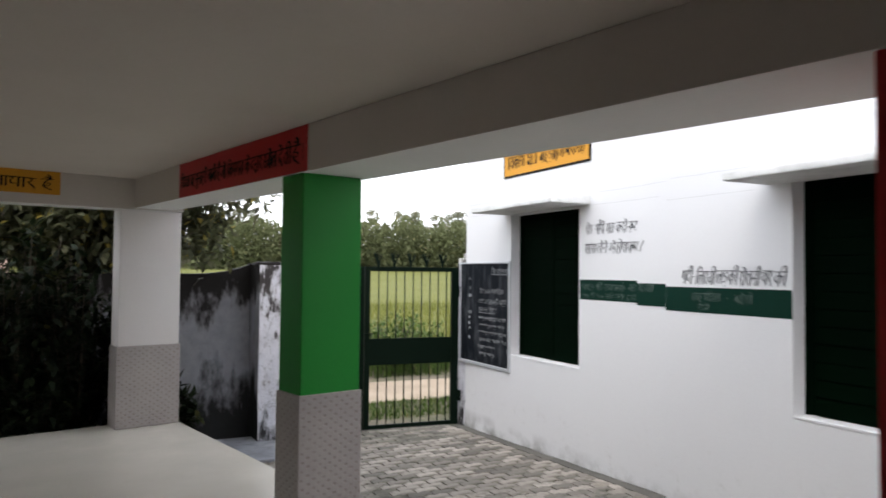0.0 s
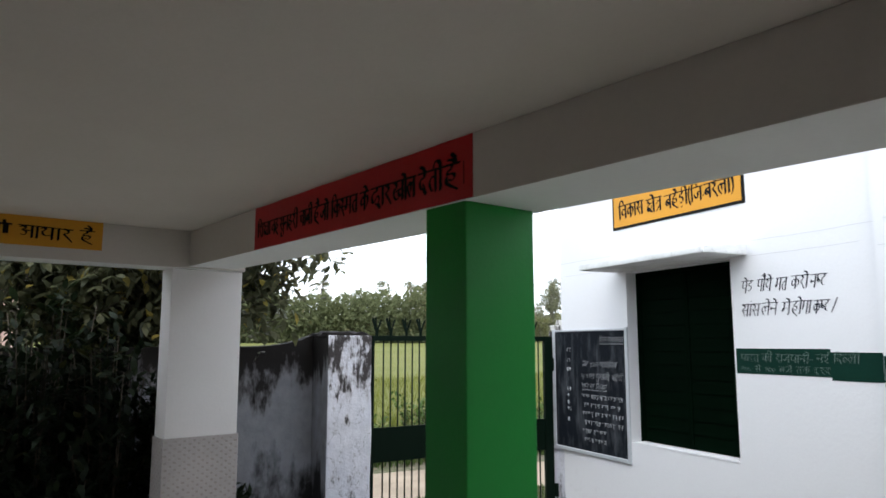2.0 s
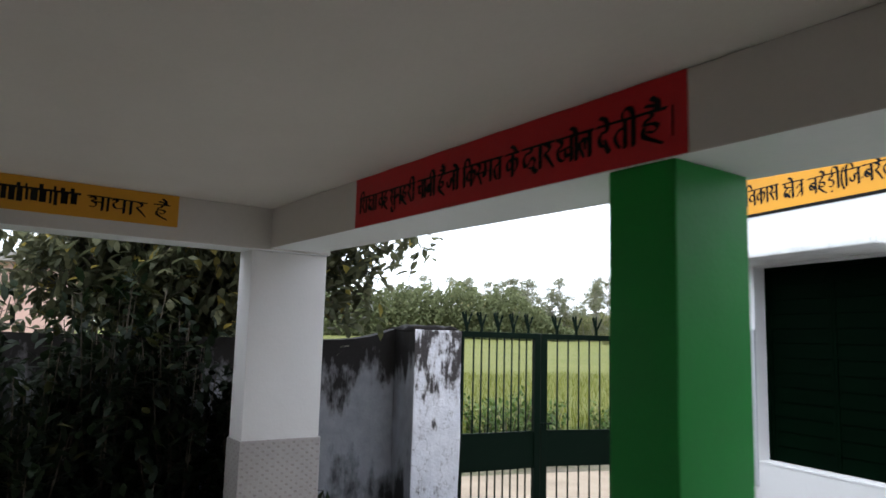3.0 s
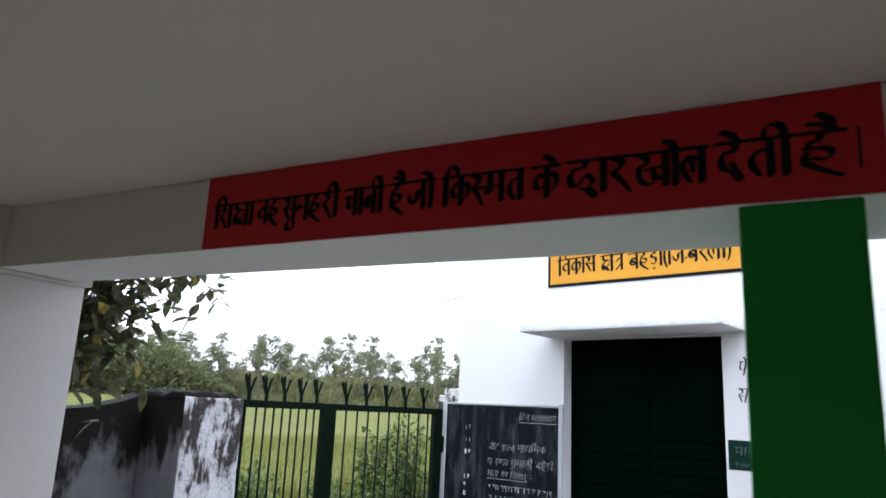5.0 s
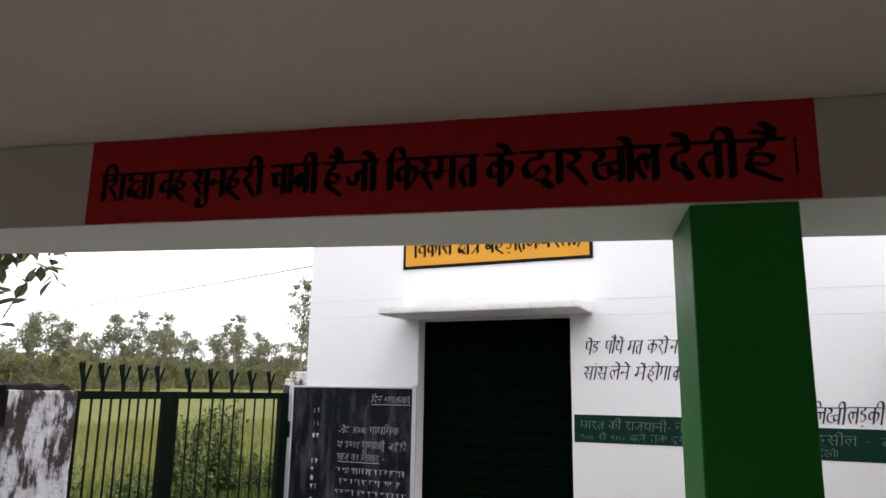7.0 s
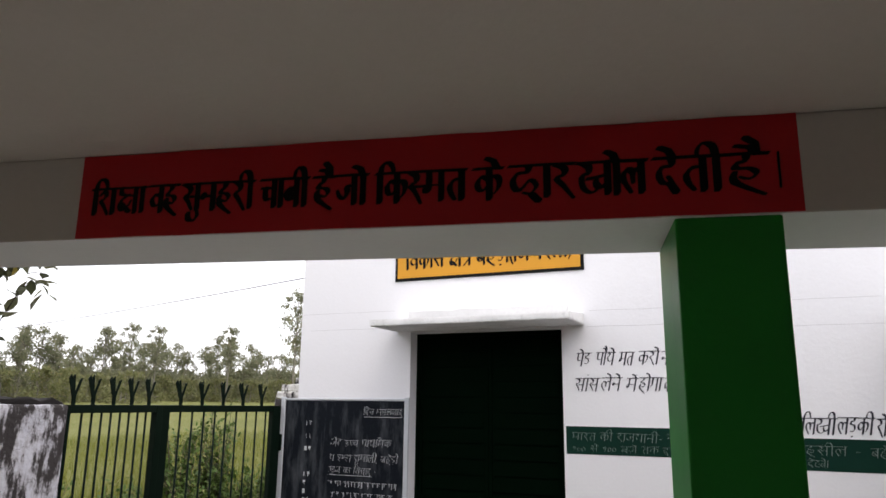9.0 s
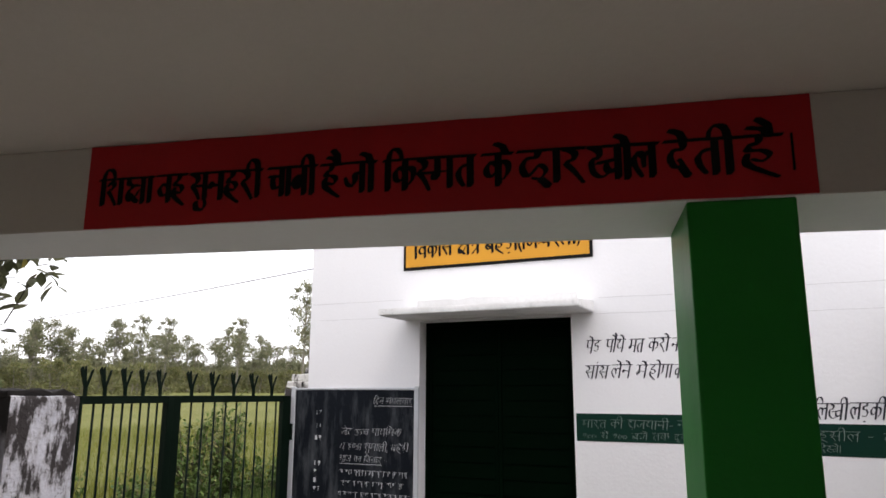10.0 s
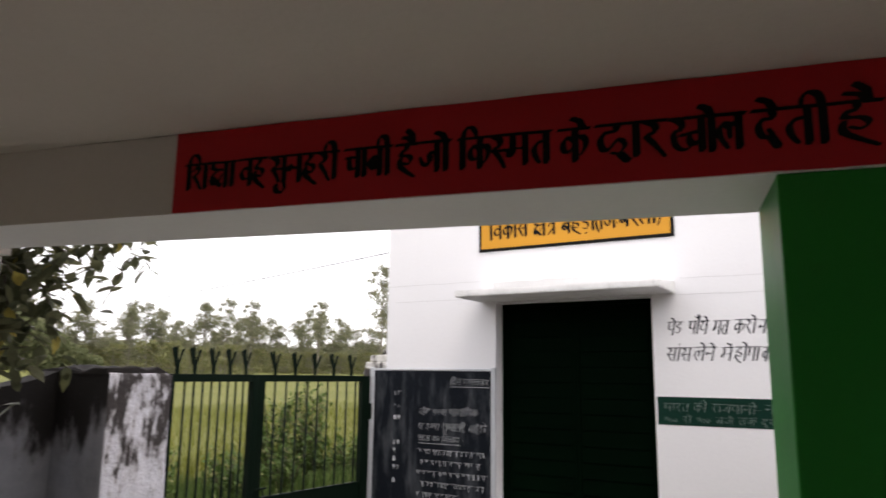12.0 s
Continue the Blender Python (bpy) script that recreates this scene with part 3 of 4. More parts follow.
for x0, x1 in ((-0.83, -0.6), (-0.56, -0.2), (-0.14, 0.3)):
    bars, x = [(x0, x1, -0.006, -0.0048, 0.136, 0.15)], x0 + 0.01
    while x < x1 - 0.03:
        w = random.uniform(0.014, 0.04)
        bars.append((x, x + w, -0.0064, -0.0052, random.uniform(0.055, 0.085), 0.136))
        if random.random() < 0.4:
            bars.append((x - 0.004, x + w * 0.5, -0.0068, -0.0056, 0.15, random.uniform(0.165, 0.18)))
        x += w + random.uniform(0.006, 0.018)
    part("lettering", boxes(*bars), BLACKP, t, "illegible black brush-painted word")

# ---------------------------------------------------------------- the school building across the yard (local x = depth, y = along)
VW, V2 = 4.148, 4.1
TOP = 3.75
W1 = (9.415, 10.70, 0.612, 2.25)
W2 = (5.65, 6.963, 0.60, 2.24)


def wall_with_hole(v0, v1, u0, u1, hole, z0=-0.7, z1=TOP):
    a, b, c, d = hole
    return boxes((v0, v1, u0, a, z0, z1), (v0, v1, b, u1, z0, z1), (v0, v1, a, b, z0, c), (v0, v1, a, b, d, z1))


setting("wall_front_1", wall_with_hole(VW, VW + 0.3, 8.17, 11.80, W1), EXT, "white distempered school wall with grime near the ground", "wall", RB)
setting("wall_front_2", wall_with_hole(V2, V2 + 0.25, 2.0, 8.169, W2), EXT, "white distempered school wall set slightly back", "wall", RB)
setting("wall_side", boxes((VW + 0.301, 9.2, 11.5, 11.80, -0.7, TOP), (8.9, 9.2, 2.0, 11.5, -0.7, TOP), (V2 + 0.251, 8.9, 2.0, 2.25, -0.7, TOP)), EXT, "white distempered walls round the school building", "wall", RB)
setting("roof", boxes((VW + 0.001, 9.2, 2.0, 11.80, TOP, TOP + 0.15)), EXT, "flat concrete roof of the school building", "roof", RB)


def window(name, hole, v, label):
    a, b, c, d = hole
    w, h = b - a, d - c
    t = thing(name, RB @ pose(v, (a + b) / 2, c), label, "window", kind="structure")
    part("window_sill", boxes((-0.003, 0.14, -w / 2 + 0.002, w / 2 - 0.002, 0.001, 0.022), bevel=0.005), EXT, t, "pale plastered sill")
    part("window_frame", boxes((0.12, 0.17, -w / 2, -w / 2 + 0.03, 0.022, h), (0.12, 0.17, w / 2 - 0.03, w / 2, 0.022, h), (0.12, 0.17, -w / 2, w / 2, h - 0.03, h), bevel=0.004), SHUTTER, t, "dark green steel frame")
    for k, (p, q) in enumerate(((-w / 2 + 0.032, -0.001), (0.001, w / 2 - 0.032))):
        leaf = part("shutter", boxes((0.14, 0.16, p, q, 0.026, h - 0.032), bevel=0.003), SHUTTER, t, "closed dark green sheet-steel shutter")
        n = 13
        for i in range(n):
            z0, z1 = 0.03 + (h - 0.07) * i / n, 0.03 + (h - 0.07) * (i + 1) / n
            bm = boxes((0.127, 0.139, p + 0.03, q - 0.03, z0 + 0.004, z1))
            for w_ in bm.verts:
                if w_.co.x < 0.13 and w_.co.z > (z0 + z1) / 2:
                    w_.co.x += 0.009
            part("slat", bm, SHUTTER, leaf)
        bm = bmesh.new()
        box(bm, 0.126, 0.142, p, p + 0.028, 0.026, h - 0.032, 0.002)
        box(bm, 0.126, 0.142, q - 0.028, q, 0.026, h - 0.032, 0.002)
        part("rib", bm, SHUTTER, leaf)
    return t


window("window_1", W1, VW, "closed dark green steel window shutters in a white wall")
window("window_2", W2, V2, "closed dark green steel window shutters in a white wall")


def awning(name, u0, u1, v, z, out):
    bm = bmesh.new()
    box(bm, v - out, v - 0.001, u0, u1, z, z + 0.05)
    for vert in bm.verts:
        if vert.co.x > v - 0.01:
            vert.co.z += 0.045 if vert.co.z > z + 0.02 else 0.0
    bmesh.ops.bevel(bm, geom=bm.edges[:], offset=0.006, segments=2, affect="EDGES")
    roughen(bm, 0.003, 6)
    return setting(name, bm, LEDGE, "thin white concrete sunshade ledge above a window", "sunshade", RB)


awning("sunshade_1", 9.235, 10.835, VW, 2.262, 0.47)
awning("sunshade_2", 5.40, 7.155, V2, 2.225, 0.47)

# rough plaster fillet above each ledge
for k, (v, u0, u1, z) in enumerate(((VW, 9.36, 10.72, 2.352), (V2, 5.55, 7.02, 2.315)), 1):
    bm = boxes((v - 0.012, v - 0.001, u0, u1, z, z + 0.075), bevel=0.004)
    bmesh.ops.subdivide_edges(bm, edges=[e for e in bm.edges if abs(e.verts[0].co.y - e.verts[1].co.y) > 0.4], cuts=30)
    for w in bm.verts:
        if w.co.z > z + 0.03:
            w.co.z += 0.02 * noise.noise(Vector((k, w.co.y * 7, 0)))
        w.co.x += 0.003 * noise.noise(w.co * 15)
    setting("plaster_fillet_%d" % k, bm, FILLET, "rough grey-white plaster fillet above a sunshade", "plaster", RB)

# hairline joints in the plaster
for v, u0, u1, z in ((VW, 10.86, 11.79, 2.44), (VW, 10.9, 11.7, 2.295), (VW, 8.2, 9.2, 2.372), (VW, 8.3, 9.22, 2.252), (V2, 7.3, 8.1, 2.38), (V2, 7.26, 8.15, 2.205)):
    bm = boxes((v - 0.0015, v + 0.002, u0, u1, z - 0.0016, z + 0.0016))
    bmesh.ops.subdivide_edges(bm, edges=[e for e in bm.edges if abs(e.verts[0].co.y - e.verts[1].co.y) > 0.4], cuts=14)
    for w in bm.verts:
        w.co.z += 0.006 * noise.noise(Vector((0, w.co.y * 4, z)))
    ob = part("plaster_joint", bm, JOINT)
    ob.matrix_world = RB
    tagged(ob, "grey hairline joint in the white plaster", "crack", kind="structure")

# dark green band painted round the wall
t = thing("painted_band", RB @ pose(VW, 8.785, 1.325), "dark green painted band with white Hindi lettering on wall", "wall paint")
part("panel", boxes((-0.002, 0.002, -0.212, 0.613, 0.0, 0.197)), BAND, t)
part("panel", boxes((-0.0025, 0.002, -0.613, -0.213, -0.022, 0.175)), BAND, t)
lettering("lettering", "भारत की राजधानी- नई िद~लली", t, FADED, facing_west(-0.004, 0.575, 0.098), 1.0, 0.055, 0.05, 0.12, "white brush-painted Hindi words")
lettering("lettering", "१०० से १०० बजे तक दूरद", t, FADED, facing_west(-0.004, 0.575, 0.018), 0.78, 0.045, 0.05, 0.12, "white brush-painted Hindi words")
t = thing("painted_band", RB @ pose(V2, 7.6, 1.28), "dark green painted band with white Hindi lettering on wall", "wall paint")
part("panel", boxes((-0.002, 0.002, -0.633, 0.566, 0.0, 0.2)), BAND, t)
for word, a, e, z, h in (("तहसील", 7.884, 7.589, 0.095, 0.058), ("-", 7.549, 7.515, 0.095, 0.058), ("बहेड़ी", 7.463, 7.296, 0.09, 0.058), ("देखे।", 7.820, 7.701, 0.022, 0.042)):
    put_word("lettering", word, t, FADED, facing_west(-0.004, a - 7.6, z), a - e, h, 0.05, 0.12, "white brush-painted Hindi word")

# slogans brushed on the wall
t = thing("wall_slogan", RB @ pose(VW, 8.95, 1.75), "two-line Hindi slogan brushed in black on white wall", "lettering")
for line, z in (((("पेड", 9.316, 9.210), ("पौधे", 9.168, 9.031), ("मत", 8.998, 8.897), ("करो", 8.861, 8.715), ("न~षट", 8.700, 8.575)), 0.212),
                ((("सांस", 9.331, 9.154), ("लेने", 9.137, 8.994), ("में", 8.954, 8.878), ("होगा", 8.866, 8.705), ("क~षट", 8.690, 8.565), ("/", 8.545, 8.505)), 0.025)):
    for k, (word, u0, u1) in enumerate(line):
        put_word("lettering", word, t, NAVYP, facing_west(-0.003, u0 - 8.95, z + 0.004 * (k % 2)), u0 - u1, 0.092, 0.085, 0.22)
t = thing("wall_slogan", RB @ pose(V2, 7.57, 1.5), "one-line Hindi slogan brushed in black on white wall", "lettering")
for k, (word, u0, u1) in enumerate((("पढी-", 7.991, 7.855), ("िलखी", 7.842, 7.645), ("लड़की", 7.636, 7.434), ("रोशनी", 7.421, 7.236), ("घर", 7.219, 7.135), ("की", 7.119, 7.016))):
    put_word("lettering", word, t, NAVYP, facing_west(-0.003, u0 - 7.57, 0.012 - 0.006 * (k % 2)), u0 - u1, 0.1, 0.085, 0.2)

# yellow name board painted over the window
t = thing("name_board", RB @ pose(VW, 10.04, 2.69), "yellow painted school board with black border and Hindi lettering", "sign")
part("border", boxes((-0.012, 0.002, -0.815, 0.815, 0.0, 0.45), bevel=0.002), BLACKP, t, "black painted border")
part("panel", boxes((-0.015, -0.011, -0.79, 0.79, 0.025, 0.425)), SIGN_YELLOW, t, "yellow painted panel")
lettering("lettering", "िवकास ¤¢ बहेड़ी(िज.बरेली)", t, BLACKP, facing_west(-0.0165, 0.71, 0.1), 1.44, 0.125, 0.12, 0.0, "black Hindi lettering")

# right-hand gate pillar, flush with the wall
bm = roughen(boxes((VW + 0.001, VW + 0.46, 11.801, 12.06, -0.7, 1.7), bevel=0.015), 0.012, 5, 3)
setting("gate_pillar_1", bm, PILLAR, "weathered white plastered gate pillar against the building", "pillar", RB)
t = thing("pillar_cap", RB @ pose(VW + 0.27, 11.93, 1.7), "broken stack of old plastered bricks on the gate pillar", "bricks")
for dx, dy, z, w, d, h, a in ((-0.03, 0.0, 0.0, 0.44, 0.27, 0.07, 4), (-0.02, -0.01, 0.07, 0.34, 0.23, 0.065, -9), (0.02, -0.02, 0.135, 0.2, 0.16, 0.06, 14)):
    b = part("brick", roughen(boxes((-w / 2, w / 2, -d / 2, d / 2, 0, h), bevel=0.012), 0.016, 16, 2), CAPBRICK, t)
    b.matrix_basis = pose(dx, dy, z, 0, 0, a)

# blackboard with plaster border
t = thing("blackboard", RB @ pose(VW, 11.33, 0.44), "wall blackboard with chalk writing and grey plaster border", "blackboard")
part("slate", boxes((-0.008, 0.004, -0.59, 0.59, 0.02, 1.25)), SLATE, t, "chalk-smeared black board")
for p in ((-0.018, 0.006, -0.63, -0.59, -0.02, 1.28), (-0.018, 0.006, 0.59, 0.635, -0.02, 1.28), (-0.02, 0.006, -0.59, 0.59, -0.02, 0.02), (-0.014, 0.006, -0.59, 0.59, 1.25, 1.27)):
    part("frame", roughen(boxes(p, bevel=0.008), 0.003, 9, 2), FRAMEP, t, "rough grey plaster border")


def chalk_line(text, y, z, w, h):
    return lettering("writing", text, t, CHALK, facing_west(-0.0095, y, z), w, h * 0.62, 0.045, 0.16, "white chalk writing")


chalk_line("िदन मंगलवार", -0.2, 1.135, 0.37, 0.075)
chalk_line("जेट उ~चच पाथिमक", 0.11, 0.875, 0.58, 0.085)
chalk_line("य इ~णडा शुमाली, बहेड़ी", 0.12, 0.755, 0.66, 0.085)
chalk_line("आज का िवचार -", 0.12, 0.66, 0.46, 0.075)
for y0, y1, z in ((-0.57, -0.21, 1.117), (-0.3, 0.11, 0.642)):
    part("underline", boxes((-0.0095, -0.0085, y0, y1, z, z + 0.003)), CHALK, t, "ruled chalk underline")
random.seed(5)
bm = bmesh.new()
for row in range(6):
    z, y = 0.545 - row * 0.088, 0.12 - 0.03 * (row % 2)
    while y > -0.5 + 0.25 * (row > 3):
        w = random.uniform(0.025, 0.055)
        box(bm, -0.0095, -0.0085, y - w, y, z + 0.0465, z + 0.0485)
        for k in range(2):
            yy = y - w * random.uniform(0.1, 0.9)
            box(bm, -0.0095, -0.0085, yy - 0.0016, yy + 0.0016, z + random.uniform(0, 0.034), z + 0.047)
        y -= w + random.choice((0.004, 0.004, 0.022))
for z in (1.04, 0.93, 0.83, 0.62, 0.55, 0.48, 0.41, 0.3):
    y = 0.37
    for k in range(random.choice((1, 2, 2))):
        lean = random.uniform(-0.006, 0.006)
        box(bm, -0.0095, -0.0085, y - 0.012, y - 0.009 + lean, z, z + 0.035)
        if random.random() < 0.6:
            box(bm, -0.0094, -0.0084, y - 0.022, y, z + random.choice((0.0, 0.017, 0.032)), z + 0.036)
        y -= 0.04
part("writing", bm, CHALK, t, "small illegible chalk writing")["kind"] = "stuff"

# ---------------------------------------------------------------- gate, boundary wall


def gate_leaf(v0, v1, swing, hinge_left, spikes, label):
    w = v1 - v0
    base = RB @ pose(v0 if hinge_left else v1, 11.98, -0.40, 0, 0, swing)
    t = thing("gate_leaf", base, label, "gate", "leaves of the yard gate")
    s = 1 if hinge_left else -1

    def bx(a, b, y0, y1, z0, z1, bev=0.004):
        return boxes((min(s * a, s * b), max(s * a, s * b), y0, y1, z0, z1), bevel=bev)

    H = 2.04
    part("stile", bx(0.0, 0.022 if hinge_left else 0.1, -0.025, 0.025, 0, H), GATEP, t)
    part("stile", bx(w - 0.07, w - 0.004, -0.025, 0.025, 0, H), GATEP, t)
    part("top_rail", bx(0.0, w - 0.004, -0.022, 0.022, H - 0.05, H + 0.002), GATEP, t)
    part("bottom_rail", bx(0.0, w - 0.004, -0.022, 0.022, 0.0, 0.05), GATEP, t)
    part("panel", bx(0.0, w - 0.004, -0.01, 0.012, 0.80, 1.135, 0.003), GATEP, t, "solid dark green sheet band")
    n = 9 if hinge_left else 10
    for i in range(1, n):
        x = 0.05 + (w - 0.12) * i / n
        bm = bmesh.new()
        rod(bm, (s * x, 0, 0.03), (s * x, 0, H - 0.02), 0.008, sides=6)
        part("bar", bm, GATEP, t, smooth=True)
    for v in spikes:
        x = (v - v0) if hinge_left else (v1 - v)
        bm = bmesh.new()
        tilt = 0.012 * math.sin(37 * v)
        box(bm, s * x - 0.015, s * x + 0.015, -0.004, 0.004, H, H + 0.085, 0.0015)
        for lean, top, wide, y in ((-0.048 + tilt, 0.175, 0.014, -0.006), (0.056 + tilt, 0.165, 0.009, 0.006), (-0.012 + tilt, 0.182, 0.009, 0.0)):
            a, b = Vector((s * x + 0.2 * lean, y, H + 0.055)), Vector((s * x + lean, y, H + top))
            d = (b - a).normalized()
            side = Vector((d.z, 0, -d.x)) * wide
            flat = Vector((0, 0.003, 0))
            ends = [a - side, a + side, b + side * 0.9 + d * 0.008, b - side * 0.9 - d * 0.006]
            vs = [bm.verts.new(p - flat) for p in ends] + [bm.verts.new(p + flat) for p in ends]
            for f in ((0, 1, 2, 3), (7, 6, 5, 4), (0, 4, 5, 1), (1, 5, 6, 2), (2, 6, 7, 3), (3, 7, 4, 0)):
                bm.faces.new([vs[k] for k in f])
        part("spike", bm, GATEP, t, "split steel spike")
    return t


gate_leaf(1.975, 2.845, 6, True, (2.03, 2.19, 2.37, 2.54, 2.71), "dark green barred steel gate leaf with spikes, closed")
g2 = gate_leaf(2.85, 4.125, -5, False, (3.03, 3.24, 3.46, 3.68, 3.90), "wide dark green barred steel gate leaf with spikes, closed")
bm = bmesh.new()
rod(bm, (-1.33, -0.035, 1.2), (-1.16, -0.035, 1.2), 0.009)
rod(bm, (-1.2, -0.035, 1.2), (-1.2, -0.06, 1.15), 0.007)
part("latch", bm, GATEP, g2)
bm = bmesh.new()
box(bm, -0.005, 0.05, -0.045, -0.02, 1.66, 1.8, 0.006)
part("hinge", bm, GATEP, g2)
bm = bmesh.new()
box(bm, -0.005, 0.05, -0.045, -0.02, 0.3, 0.44, 0.006)
part("hinge", bm, GATEP, g2)

bm = roughen(boxes((1.515, 1.968, 11.94, 12.66, -0.7, 1.64), bevel=0.02), 0.014, 4, 4)
pillar = setting("gate_pillar_2", bm, PILLAR, "weathered white plastered gate pillar with black algae stains, shade painted on its west side", "pillar", RB)
# west face takes darker plaster: its algae, with its shade put into the colour
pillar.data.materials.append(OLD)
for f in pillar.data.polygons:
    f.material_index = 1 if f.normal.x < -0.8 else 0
bm = roughen(boxes((1.505, 1.95, 11.965, 12.67, 1.62, 1.66), bevel=0.02), 0.012, 6, 5)
for v in bm.verts:
    if v.co.z > 1.64:
        v.co.z += 0.02 * (1 - ((v.co.x - 1.73) / 0.23) ** 2) + 0.035 * noise.noise(v.co * 17)
setting("pillar_cap_2", bm, OLD, "thin blackened cement cap on the gate pillar", "pillar cap", RB)
bm = boxes((-9.0, 1.514, 12.45, 12.65, -0.7, 1.53))
bmesh.ops.subdivide_edges(bm, edges=[e for e in bm.edges if abs(e.verts[0].co.x - e.verts[1].co.x) > 5], cuts=80)
roughen(bm, 0.014, 2.5)
for v in bm.verts:
    if v.co.z > 1 and v.co.x > 0.9:
        v.co.z += 0.11 * ((v.co.x - 0.9) / 0.57) ** 2
setting("boundary_wall", bm, OLD, "old boundary wall blackened by algae", "wall", RB)
setting("boundary_wall_2", roughen(boxes((VW + 0.47, 16.0, 11.85, 12.05, -0.7, 1.5)), 0.01, 2), OLD, "old boundary wall beyond the school building", "wall", RB)

# ---------------------------------------------------------------- ground


def yard_z(u):
    return -0.30 - 0.033 * (u - 8.57) if u < 12.3 else -0.423


bm = bmesh.new()
us = [-400, -60, -8, 2, 6, 8.57, 10.4, 12.3, 14, 20, 60, 200, 900]
vs_ = [-900, -200, -60, -20, -8, -2, 4, 10, 30, 80, 300, 900]
grid = [[bm.verts.new((v, u, min(yard_z(max(u, 4)), -0.14) - 0.06)) for v in vs_] for u in us]
for i in range(len(us) - 1):
    for j in range(len(vs_) - 1):
        bm.faces.new((grid[i][j], grid[i][j + 1], grid[i + 1][j + 1], grid[i + 1][j]))
setting("ground", bm, GROUND, "bare earth with patches of short grass", "ground", RB)



def apron_mat():
    n = Nodes("damp_cement", 0.6, spec=0.3)
    c = n.mix(n.ramp(n.noise(2.2, 6), 0.35, 0.7), (0.2, 0.21, 0.24), (0.31, 0.32, 0.35))
    c = n.mix(n.ramp(n.noise(8, 6), 0.5, 0.7, 0, 0.6), c, (0.1, 0.1, 0.1))
    return n.colour(c).bump(n.noise(18, 5), 0.4, 0.01).m


APRON = apron_mat()


def slope_strip(v0, v1, u0, u1, lift, cuts):
    """A thin cement layer that follows the fall of the yard."""
    bm = boxes((v0, v1, u0, u1, -0.05, 0.0), bevel=0.01)
    bmesh.ops.subdivide_edges(bm, edges=[e for e in bm.edges if abs(e.verts[0].co.y - e.verts[1].co.y) > 0.5], cuts=cuts)
    for w in bm.verts:
        w.co += Vector((0.012 * noise.noise(w.co * 5), 0, yard_z(w.co.y) + lift + 0.006 * noise.noise(w.co * 3)))
    return bm


setting("yard_apron", slope_strip(0.75, 2.02, 11.0, 12.28, 0.03, 6), APRON, "bluish damp cement apron beside the gate pillar", "apron", RB)
setting("wall_gutter", slope_strip(VW - 0.13, VW - 0.001, 4.5, 11.95, 0.006, 40), paint("grimy_cement", (0.13, 0.125, 0.115), (0.06, 0.06, 0.055), 0.9, 0.8, 0.3, 0.1), "narrow dirty cement strip along the wall foot", "gutter", RB)

bm = bmesh.new()
rows = [[bm.verts.new((v, u + 0.25 * math.sin(v * 0.4) * (k - 0.5), -0.465 + 0.01 * (k == 1))) for k, u in enumerate((14.2, 14.9, 15.7))] for v in range(-40, 60, 2)]
for a, b in zip(rows, rows[1:]):
    for k in range(2):
        bm.faces.new((a[k], b[k], b[k + 1], a[k + 1]))
setting("road", bm, ROAD, "pale dry earth lane outside the gate", "road", RB)

# ---------------------------------------------------------------- plants


def leaf_at(verts, faces, p, d, up, length, width):
    """One pointed oval leaf that bends a little towards its tip."""
    d = d.normalized()
    side = d.cross(up)
    if side.length < 1e-3:
        side = Vector((1, 0, 0))
    side = side.normalized() * width / 2
    n = side.cross(d).normalized()
    k = len(verts)
    a = p + d * length * 0.27 + n * length * 0.04
    b = p + d * length * 0.62 + n * length * 0.02
    verts += [p, a + side * 0.85, a - side * 0.85, b + side * 0.88, b - side * 0.88, p + d * length - n * length * 0.1]
    faces += [(k, k + 1, k + 2), (k + 2, k + 1, k + 3, k + 4), (k + 4, k + 3, k + 5)]


def leaves_mesh(name, verts, faces, material, parent, label=""):
    me = bpy.data.meshes.new(name)
    me.from_pydata([tuple(v) for v in verts], [], faces)
    me.materials.append(material)
    ob = new(name, me)
    ob.parent = parent
    if label:
        ob["label"] = label
    return ob


def rvec(r):
    return Vector((r.uniform(-1, 1), r.uniform(-1, 1), r.uniform(-1, 1)))


